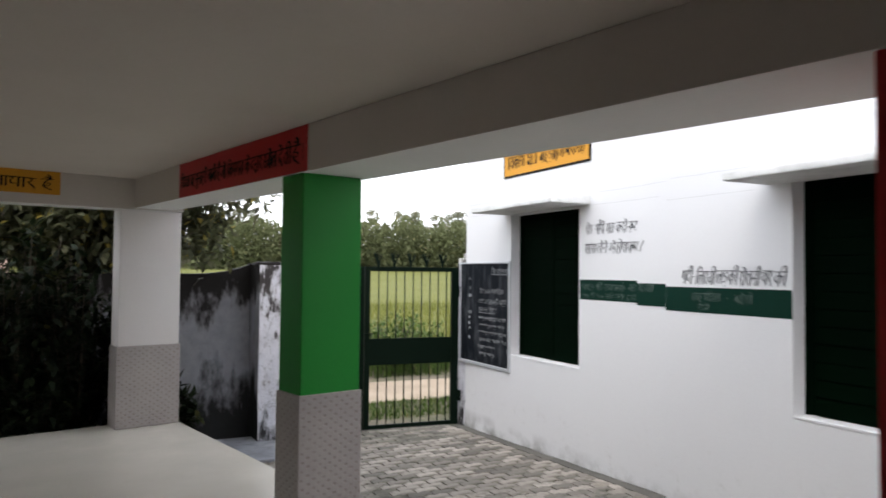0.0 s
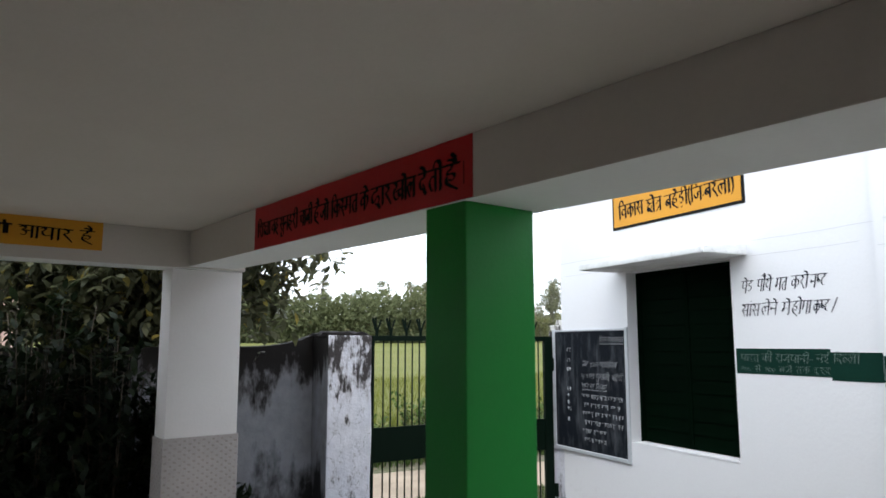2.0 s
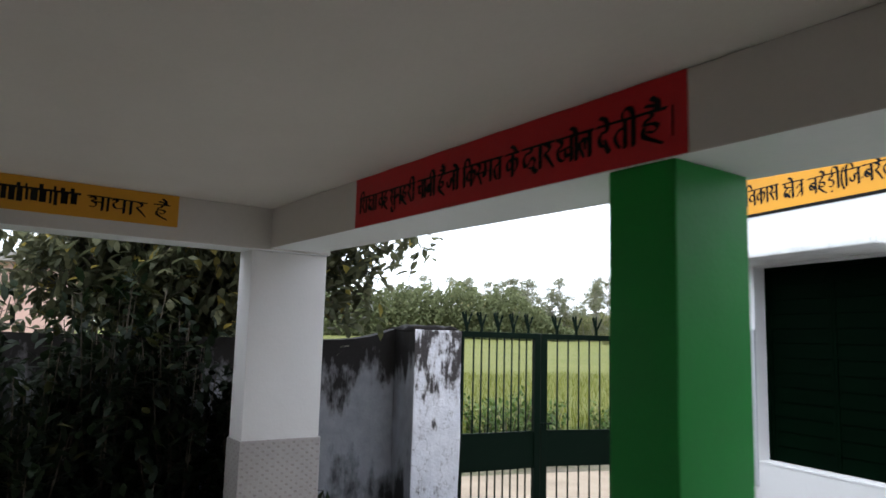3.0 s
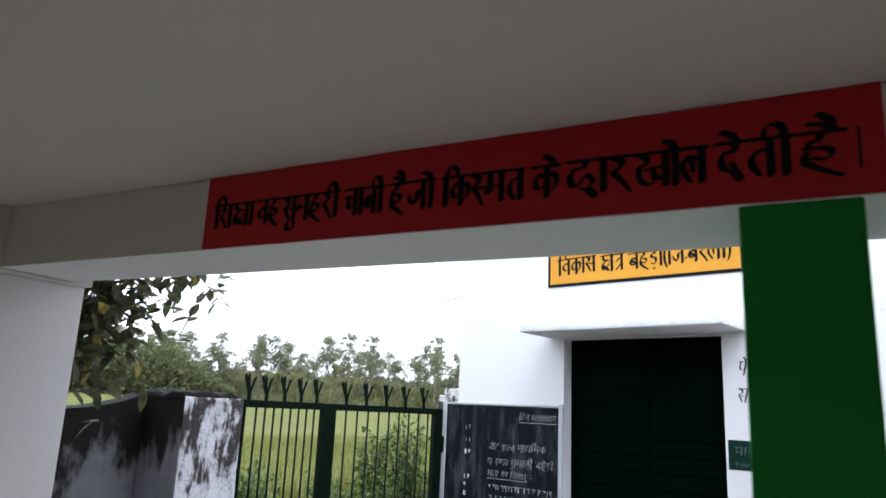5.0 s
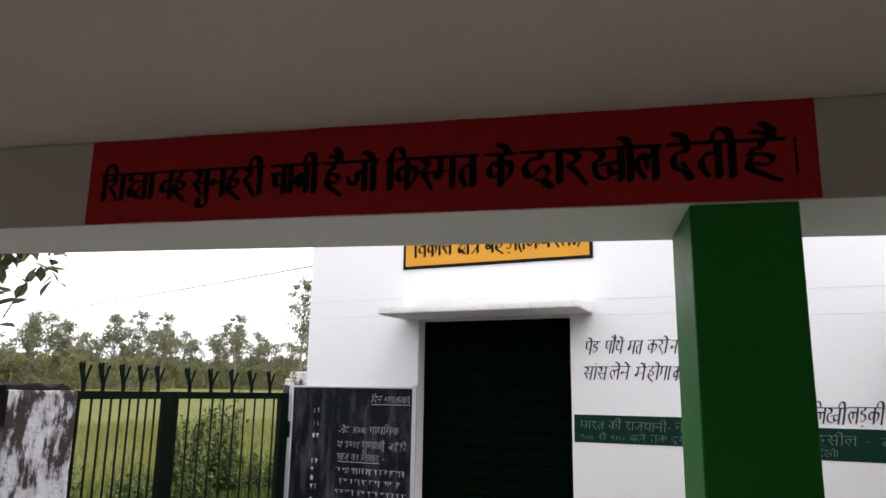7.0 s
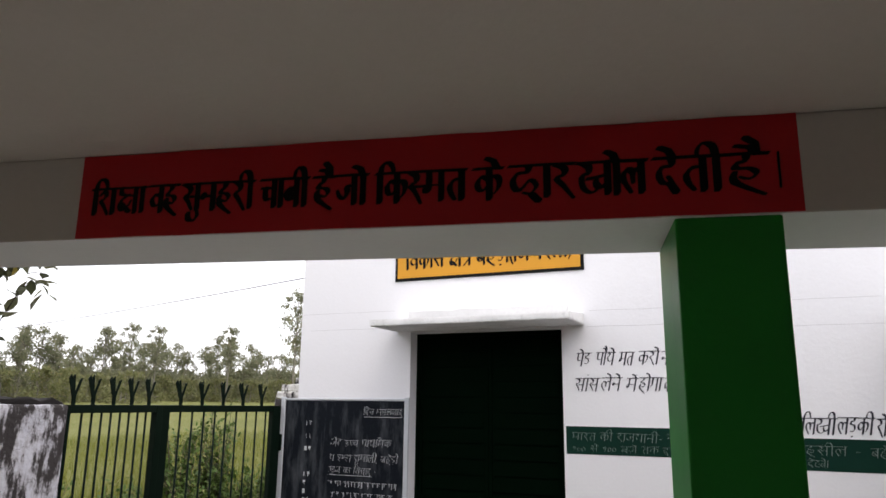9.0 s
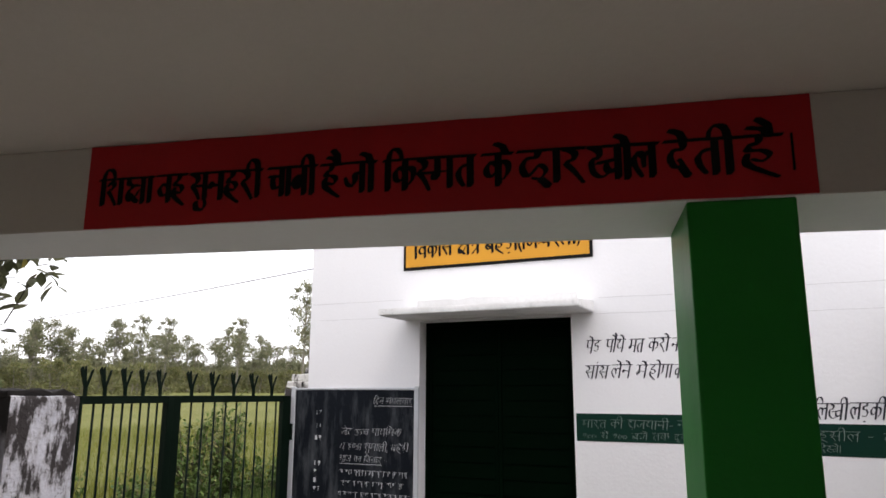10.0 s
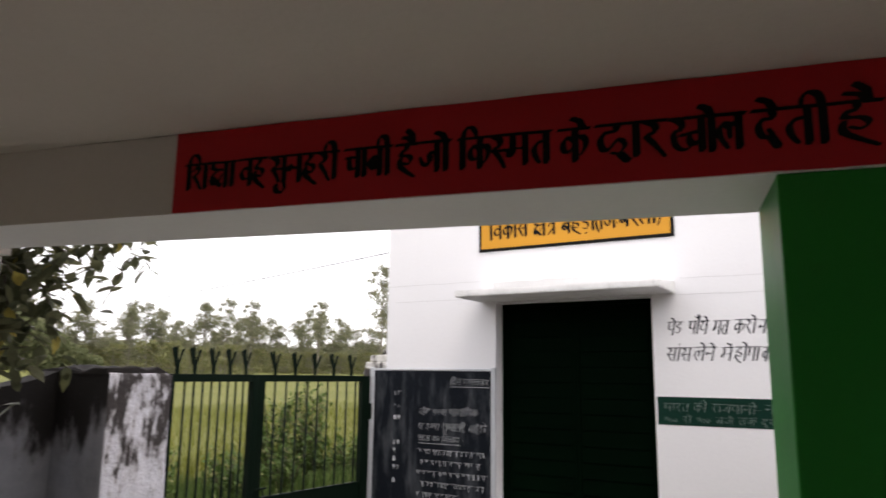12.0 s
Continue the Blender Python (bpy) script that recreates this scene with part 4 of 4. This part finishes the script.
def broad_tree(m, height, limbs, leaf, seed, label, trunk_r=0.13):
    """Trunk, limbs to given ends, twigs with drooping broad leaves round them."""
    r = random.Random(seed)
    t = thing("tree", m, label, "tree")
    bm = bmesh.new()
    pts = [Vector((0.05 * math.sin(i * 1.7), 0.05 * math.cos(i * 2.1), height * i / 6)) for i in range(7)]
    for i in range(6):
        rod(bm, pts[i], pts[i + 1], trunk_r * (1 - 0.09 * i), trunk_r * (1 - 0.09 * (i + 1)), 9)
    part("trunk", bm, BARK, t, smooth=True)
    verts, faces = [], []
    twigs = bmesh.new()
    for end, spread, count in limbs:
        end = Vector(end)
        bm = bmesh.new()
        a = pts[r.choice((3, 4, 5))]
        mids = [a.lerp(end, f) + Vector((0, 0, 0.25 * math.sin(f * 3.1))) + rvec(r) * 0.05 for f in (0, 0.33, 0.66, 1)]
        mids[0] = a
        for i in range(3):
            rod(bm, mids[i], mids[i + 1] if i < 2 else mids[2].lerp(mids[3], 0.4), (0.04, 0.022, 0.01)[i], (0.022, 0.01, 0.003)[i], 6)
        for k in range(count):
            f = r.random()
            seg = min(2, int(f * 3))
            origin = mids[seg].lerp(mids[seg + 1], f * 3 - seg) + Vector((r.gauss(0, spread * 0.45), r.gauss(0, spread * 0.45), r.gauss(0, spread * 0.4)))
            tw = (rvec(r) + Vector((0, 0, -0.15))).normalized()
            ln = r.uniform(0.15, 0.4)
            if k % 3 == 0:
                rod(twigs, origin - tw * ln * 0.7, origin + tw * ln * 0.2, 0.005, 0.003, 4)
            for q in range(r.randint(5, 9)):
                d = (tw + rvec(r) * 0.9 + Vector((0, 0, -0.35)))
                leaf_at(verts, faces, origin + tw * r.uniform(-ln, ln * 0.4), d, Vector((0, 0, 1)) + rvec(r) * 0.5, leaf * r.uniform(0.65, 1.15), leaf * 0.46 * r.uniform(0.8, 1.2))
        part("limb", bm, BARK, t, smooth=True)
    part("twig", twigs, BARK, t)["kind"] = "stuff"
    leaves_mesh("crown", verts, faces, LEAF, t, "dense dark green broad leaves")
    return t


ground_n = -0.48
broad_tree(RB @ pose(-0.5, 13.2, ground_n), 3.4,
           [((x + 0.5, y - 13.2, z + 0.48), s, n) for x, y, z, s, n in (
               (1.72, 11.7, 2.37, 0.1, 34), (1.58, 11.65, 1.99, 0.04, 1), (1.33, 11.8, 2.32, 0.17, 55), (0.98, 11.85, 2.12, 0.18, 70), (0.85, 11.9, 1.9, 0.17, 65), (1.18, 11.8, 1.96, 0.14, 55), (1.02, 11.82, 1.8, 0.12, 45), (0.9, 11.82, 1.68, 0.1, 22), (1.4, 11.75, 2.14, 0.13, 50), (0.98, 11.85, 2.35, 0.2, 70), (1.15, 11.95, 2.65, 0.28, 80), (1.5, 12.05, 2.62, 0.2, 55), (1.72, 12.4, 2.7, 0.2, 45), (0.6, 12.1, 2.45, 0.28, 110),
               (0.2, 12.3, 2.3, 0.32, 150), (-0.4, 12.4, 2.2, 0.38, 190), (-1.0, 12.4, 2.3, 0.4, 200), (-1.7, 12.5, 2.2, 0.4, 190), (0.1, 12.6, 1.75, 0.3, 130), (-0.7, 12.6, 1.7, 0.35, 150), (-1.5, 12.6, 1.7, 0.35, 150),
               (-0.2, 13.6, 3.6, 0.7, 140), (-1.4, 13.4, 3.4, 0.7, 140), (0.8, 13.0, 3.2, 0.5, 110), (0.6, 13.6, 2.2, 0.45, 100))],
           0.135, 3, "broad-leaved tree with hanging dark leaves behind boundary wall")
broad_tree(RB @ pose(-3.6, 14.4, ground_n), 4.0,
           [((0.9, -0.9, 3.4), 0.7, 170), ((-0.9, -0.8, 3.6), 0.8, 150), ((0.3, -1.2, 2.5), 0.6, 160), ((1.5, -0.3, 2.5), 0.6, 160), ((-1.4, 0.3, 2.8), 0.8, 120), ((0.2, 0.5, 4.9), 0.9, 120)],
           0.14, 8, "spreading broad-leaved tree with dark foliage behind boundary wall")


def shrub(m, size, height, count, leaf, material, seed, label):
    r = random.Random(seed)
    t = thing("shrub", m, label, "shrub", "shrubs beside the veranda" if material is SHADED_SHRUB else "weeds beyond the gate")
    bm = bmesh.new()
    verts, faces = [], []
    for k in range(max(4, count // 40)):
        a = r.uniform(0, 6.28)
        foot = Vector((math.cos(a), math.sin(a), 0)) * size * 0.15 * r.random()
        end = Vector((math.cos(a) * size * r.uniform(0.2, 0.9), math.sin(a) * size * r.uniform(0.2, 0.9), height * r.uniform(0.55, 1.0)))
        rod(bm, foot, end, 0.012, 0.004, 5)
        for q in range(40):
            f = r.uniform(0.2, 1.05)
            p = foot.lerp(end, f) + rvec(r) * size * 0.14
            d = (end - foot).normalized() * 0.4 + rvec(r)
            leaf_at(verts, faces, p, d, Vector((0, 0, 1)) + rvec(r) * 0.4, leaf * r.uniform(0.6, 1.3), leaf * 0.42)
    part("stem", bm, BARK, t, smooth=True)
    leaves_mesh("foliage", verts, faces, material, t)
    return t


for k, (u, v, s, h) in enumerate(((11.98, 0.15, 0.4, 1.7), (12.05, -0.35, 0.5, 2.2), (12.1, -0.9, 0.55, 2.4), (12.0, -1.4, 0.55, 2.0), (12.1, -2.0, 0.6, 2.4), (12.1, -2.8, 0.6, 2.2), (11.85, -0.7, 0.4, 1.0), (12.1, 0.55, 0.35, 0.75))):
    shrub(RB @ pose(v, u, -0.48), s, h, 2000, 0.14, SHADED_SHRUB, 20 + k, "leafy dark green shrub in shade beside the veranda")
r = random.Random(4)
weeds = [(9.7, 17.5, 0.65, 2.1), (9.2, 17.9, 0.5, 1.6), (5.2, 17.0, 0.8, 1.2)] + [(1.0 + 0.75 * k + r.uniform(-0.3, 0.3), 17.4 + r.uniform(-0.5, 0.7), 0.6, r.uniform(0.75, 1.1)) for k in range(20)]
for k, (v, u, s, h) in enumerate(weeds):
    shrub(RB @ pose(v, u, -0.48), s, h, 1100 if k < 3 else 520, 0.12, WEED, 40 + k, "leafy green roadside weed at the field edge")


def grass_patch(name, v0, v1, u0, u1, z, count, tall, wide, material, seed, label, category):
    r = random.Random(seed)
    verts, faces = [], []
    for i in range(count):
        p = Vector((r.uniform(v0, v1), r.uniform(u0, u1), z))
        a = r.uniform(0, 6.28)
        h = tall * r.uniform(0.55, 1.15)
        side = Vector((math.cos(a), math.sin(a), 0)) * wide
        bend = Vector((-math.sin(a), math.cos(a), 0)) * h * r.uniform(0.1, 0.5)
        k = len(verts)
        verts += [p - side, p + side, p + bend * 0.35 + side * 0.7 + Vector((0, 0, h * 0.65)), p + bend * 0.35 - side * 0.7 + Vector((0, 0, h * 0.65)), p + bend + Vector((0, 0, h))]
        faces += [(k, k + 1, k + 2, k + 3), (k + 3, k + 2, k + 4)]
    me = bpy.data.meshes.new(name)
    me.from_pydata([tuple(v) for v in verts], [], faces)
    me.materials.append(material)
    ob = new(name, me)
    ob.matrix_world = RB
    return tagged(ob, label, category, kind="stuff")


grass_patch("grass", -1, 9, 12.9, 14.1, -0.49, 12000, 0.08, 0.006, WEED, 1, "short green grass between the gate and the lane", "grass")
grass_patch("grass", -6, 14, 16.5, 18.8, -0.49, 14000, 0.42, 0.008, WEED, 2, "tall rough grass along the field edge", "grass")
grass_patch("rice_crop", -4, 30, 18.6, 34, -0.5, 60000, 0.8, 0.011, RICE, 3, "ripening yellow-green rice plants in a field", "crop")

# rice canopy as one sheet that swells and dips
bm = bmesh.new()
us = [19.0 + 1.2 * i for i in range(14)] + [38, 44, 52, 64, 80, 100, 125, 150, 185]
vs_ = [-260, -160, -100, -60, -40, -28] + [-20 + 2 * i for i in range(26)] + [36, 50, 75, 120, 200, 300]
grid = [[bm.verts.new((v, u, (0.06 if i else -0.3) + 1.9 * min(1, max(0, (math.hypot(u, v) - 35) / 110)) + 0.05 * noise.noise(Vector((v * 0.6, u * 0.6, 0))))) for v in vs_] for i, u in enumerate(us)]
for i in range(len(us) - 1):
    for j in range(len(vs_) - 1):
        bm.faces.new((grid[i][j], grid[i][j + 1], grid[i + 1][j + 1], grid[i + 1][j]))
tagged(setting("field", bm, CANOPY, "wide yellow-green rice field", "field", RB), kind="structure")


def grove_tree(seed, height, spread, leaf=None, start=0.1, word="tall slender grey-green"):
    """A tall slender tree: bare pale trunk, open crown of many small clumps."""
    r = random.Random(seed)
    t = thing("grove_tree", pose(0, 0, -500), word + " tree at the far field edge", "tree", "trees along the far field edge")
    bm = bmesh.new()
    rod(bm, (0, 0, 0), (r.uniform(-0.4, 0.4), r.uniform(-0.4, 0.4), height * 0.9), 0.16, 0.04, 6)
    verts, faces = [], []
    lean = rvec(r) * spread * 0.25
    for k in range(17):
        f = start + (1 - start) * r.random() ** 0.8
        a = r.uniform(0, 6.28)
        reach = spread * r.uniform(0.1, 1.2) * (1.15 - 0.8 * max(0, f - 0.4) / 0.6)
        c = Vector((math.cos(a) * reach + lean.x * f, math.sin(a) * reach + lean.y * f, height * f))
        rod(bm, (lean.x * f * 0.5, lean.y * f * 0.5, height * f * 0.82), c, 0.045, 0.015, 4)
        g = r.uniform(0.3, 0.95) * (1.1 - 0.55 * f)
        for q in range(int(150 * g)):
            p = c + Vector((r.gauss(0, g), r.gauss(0, g), r.gauss(0, g * 0.7)))
            leaf_at(verts, faces, p, rvec(r) + Vector((0, 0, -0.3)), Vector((0, 0, 1)) + rvec(r), r.uniform(0.22, 0.5), 0.22)
    part("trunk", bm, PALEBARK, t)
    leaves_mesh("crown", verts, faces, leaf or HAZED_LEAF, t)
    return t


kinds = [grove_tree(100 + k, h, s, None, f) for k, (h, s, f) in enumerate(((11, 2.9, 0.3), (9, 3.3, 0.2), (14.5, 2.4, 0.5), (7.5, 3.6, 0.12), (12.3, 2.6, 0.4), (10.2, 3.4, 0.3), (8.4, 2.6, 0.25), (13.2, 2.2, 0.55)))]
r = random.Random(77)
for k in range(210):
    a = radians(8 - 0.4 * k + r.uniform(-0.3, 0.3))
    d = 150 + r.uniform(-10, 14)
    src = kinds[k] if k < 8 else r.choice(kinds)
    m = pose(-d * math.sin(a), d * math.cos(a), r.uniform(-0.6, 1.4), 0, 0, r.uniform(0, 360))
    if k < 8:
        src.matrix_world = m
    else:
        copy_thing(src, m)
for az, d, kind in ((67.1, 84, 2), (68.3, 96, 4), (62.2, 128, 2), (57.0, 132, 2), (55.2, 130, 2), (51.6, 134, 0)):
    a = radians(az)
    copy_thing(kinds[kind], pose(0.7 + d * math.sin(a), 8.1 + d * math.cos(a), 0.3, 0, 0, 40 * kind + az))

# lower yellowish trees in front of the grove
low = [grove_tree(140 + k, h, s, SCRUBLEAF, 0.04, "low yellow-green bushy") for k, (h, s) in enumerate(((5.4, 3.4), (4.4, 3.0)))]
for k in range(46):
    az = radians(20 + 1.05 * k + r.uniform(-0.5, 0.5))
    d = 134 + r.uniform(-6, 6) - (26 if 49 < 20 + 1.05 * k < 56 else 0)
    m = pose(0.7 + d * math.sin(az), 8.1 + d * math.cos(az), r.uniform(0.0, 0.9), 0, 0, r.uniform(0, 360))
    if k < 2:
        low[k].matrix_world = m
    else:
        copy_thing(low[k % 2], m)

# scrub and woods under and behind the grove
verts, faces = [], []
for i in range(90000):
    g = r.uniform(12, -80)
    a, d = radians(g), 158 + r.uniform(0, 22)
    top = 8.0 + 2.4 * noise.noise(Vector((g * 0.35, 3.1, 0))) + 1.6 * noise.noise(Vector((g * 1.4, 7.7, 0)))
    p = Vector((-d * math.sin(a), d * math.cos(a), -0.2 + r.random() ** 1.15 * top))
    leaf_at(verts, faces, p, rvec(r), Vector((0, 0, 1)) + rvec(r), r.uniform(0.55, 1.25), 0.55)
me = bpy.data.meshes.new("far_woods")
me.from_pydata([tuple(v) for v in verts], [], faces)
me.materials.append(HAZED_LEAF)
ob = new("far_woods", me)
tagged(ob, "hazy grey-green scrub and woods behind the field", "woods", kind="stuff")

# a denser, darker wood where the field is narrower
verts, faces = [], []
for i in range(26000):
    g = r.uniform(20, 46)
    a, d = radians(g), 122 + r.uniform(0, 12)
    top = (10.2 + 1.6 * noise.noise(Vector((g * 0.5, 1.3, 0))) + 1.5 * noise.noise(Vector((g * 2.1, 4.2, 0))) + 1.1 * noise.noise(Vector((g * 7.0, 2.6, 0)))) * min(1, 0.3 + (46 - g) / 7)
    p = Vector((0.7 + d * math.sin(a), 6 + d * math.cos(a), r.random() ** 1.1 * top))
    leaf_at(verts, faces, p, rvec(r), Vector((0, 0, 1)) + rvec(r), r.uniform(0.45, 1.0), 0.45)
me = bpy.data.meshes.new("dense_wood")
me.from_pydata([tuple(v) for v in verts], [], faces)
me.materials.append(WOODLEAF)
tagged(new("dense_wood", me), "dense dark green wood behind the field", "woods", kind="stuff")

# a cable across the sky, between two poles
ends = [Vector((117.0, 131.6, 13.2)), Vector((53.1, 25.2, 12.1))]
for e in ends:
    t = thing("utility_pole", pose(e.x, e.y, -0.5), "grey concrete utility pole carrying an overhead cable", "pole")
    part("pole", rod(bmesh.new(), (0, 0, 0), (0, 0, e.z + 0.6), 0.16, 0.09, 10), ROOFC, t)
bm = bmesh.new()
pts = [ends[0].lerp(ends[1], k / 20) - Vector((0, 0, 0.5 * (1 - (k / 10 - 1) ** 2))) for k in range(21)]
for a, b in zip(pts, pts[1:]):
    rod(bm, a, b, 0.05, sides=5)
tagged(part("overhead_cable", bm, WIRE), "thin dark overhead cable sagging across the sky", "cable")

# a distant house behind the trees
t = thing("house", RB @ pose(-6.5, 26, -0.5), "pale pink plastered house behind the trees", "house")
part("wall", boxes((-4, 4, -3, 3, 0, 3.4)), PINK, t)
part("roof", boxes((-4.3, 4.3, -3.3, 3.3, 3.401, 3.6), bevel=0.02), ROOFC, t)

# ---------------------------------------------------------------- yard pavers


def paver_bm(L, W, H, zig):
    """A zigzag interlocking block with chamfered top."""
    out = []
    n = 4
    for i in range(n + 1):
        x = -L / 2 + L * i / n
        out.append((x, -W / 2 + (zig if i % 2 else -zig) * 0.5))
    back = [(x, y + W) for x, y in reversed(out)]
    loop = out + back
    bm = bmesh.new()
    g = 0.004
    low = [bm.verts.new((x, y, 0)) for x, y in loop]
    top = [bm.verts.new((x * (1 - 2 * g / L), (y) * (1 - 2 * g / W), H)) for x, y in loop]
    bm.faces.new(top)
    for i in range(len(loop)):
        j = (i + 1) % len(loop)
        bm.faces.new((low[i], low[j], top[j], top[i]))
    return bm


PL, PW = 0.225, 0.115
bed = bmesh.new()
rows = [[bed.verts.new((v, u, yard_z(u) - 0.012)) for v in (-1.0, VW)] for u in (3.0, 8.57, 12.29)]
for a, b in zip(rows, rows[1:]):
    bed.faces.new((a[0], a[1], b[1], b[0]))
pavement = setting("pavement", bed, GROUND, "yard paved with grey zigzag concrete blocks", "pavement", RB)
block = paver_bm(PL - 0.006, PW - 0.006, 0.02, 0.03)
block_mesh = bpy.data.meshes.new("paver")
block.to_mesh(block_mesh)
block.free()
block_mesh.materials.append(PAVER)
single, rest = [], []
ni, nj = int((12.15 - 4.6) / PW), int(5.1 / PL)
r = random.Random(9)
for i in range(ni):
    for j in range(nj):
        u, v = 12.15 - (i + 0.5) * PW, VW - 0.02 - (j + 0.5) * PL + (0.5 * PL if i % 2 else 0)
        if v > VW - 0.1 or v < -0.9:
            continue
        w = RB @ Vector((v, u, 0))
        if w.x < 3.3:
            continue
        m = pose(v, u, yard_z(u) - 0.018 + r.uniform(-0.004, 0.004), r.uniform(-1.2, 1.2), r.uniform(-1.2, 1.2), r.uniform(-1.5, 1.5))
        (single if 9.0 < u < 11.2 and v > 2.2 and len(single) < 300 else rest).append(m)
for m in single:
    ob = new("paver", block_mesh)
    ob.parent = pavement
    ob.matrix_basis = m
co = np.array([v.co for v in block_mesh.vertices])
polys = [tuple(p.vertices) for p in block_mesh.polygons]
verts, faces = [], []
for m in rest:
    k = len(verts)
    verts += [tuple(m @ Vector(c)) for c in co]
    faces += [tuple(k + i for i in p) for p in polys]
me = bpy.data.meshes.new("pavers")
me.from_pydata(verts, [], faces)
me.materials.append(PAVER)
ob = new("pavers", me)
ob.parent = pavement
ob["kind"] = "stuff"
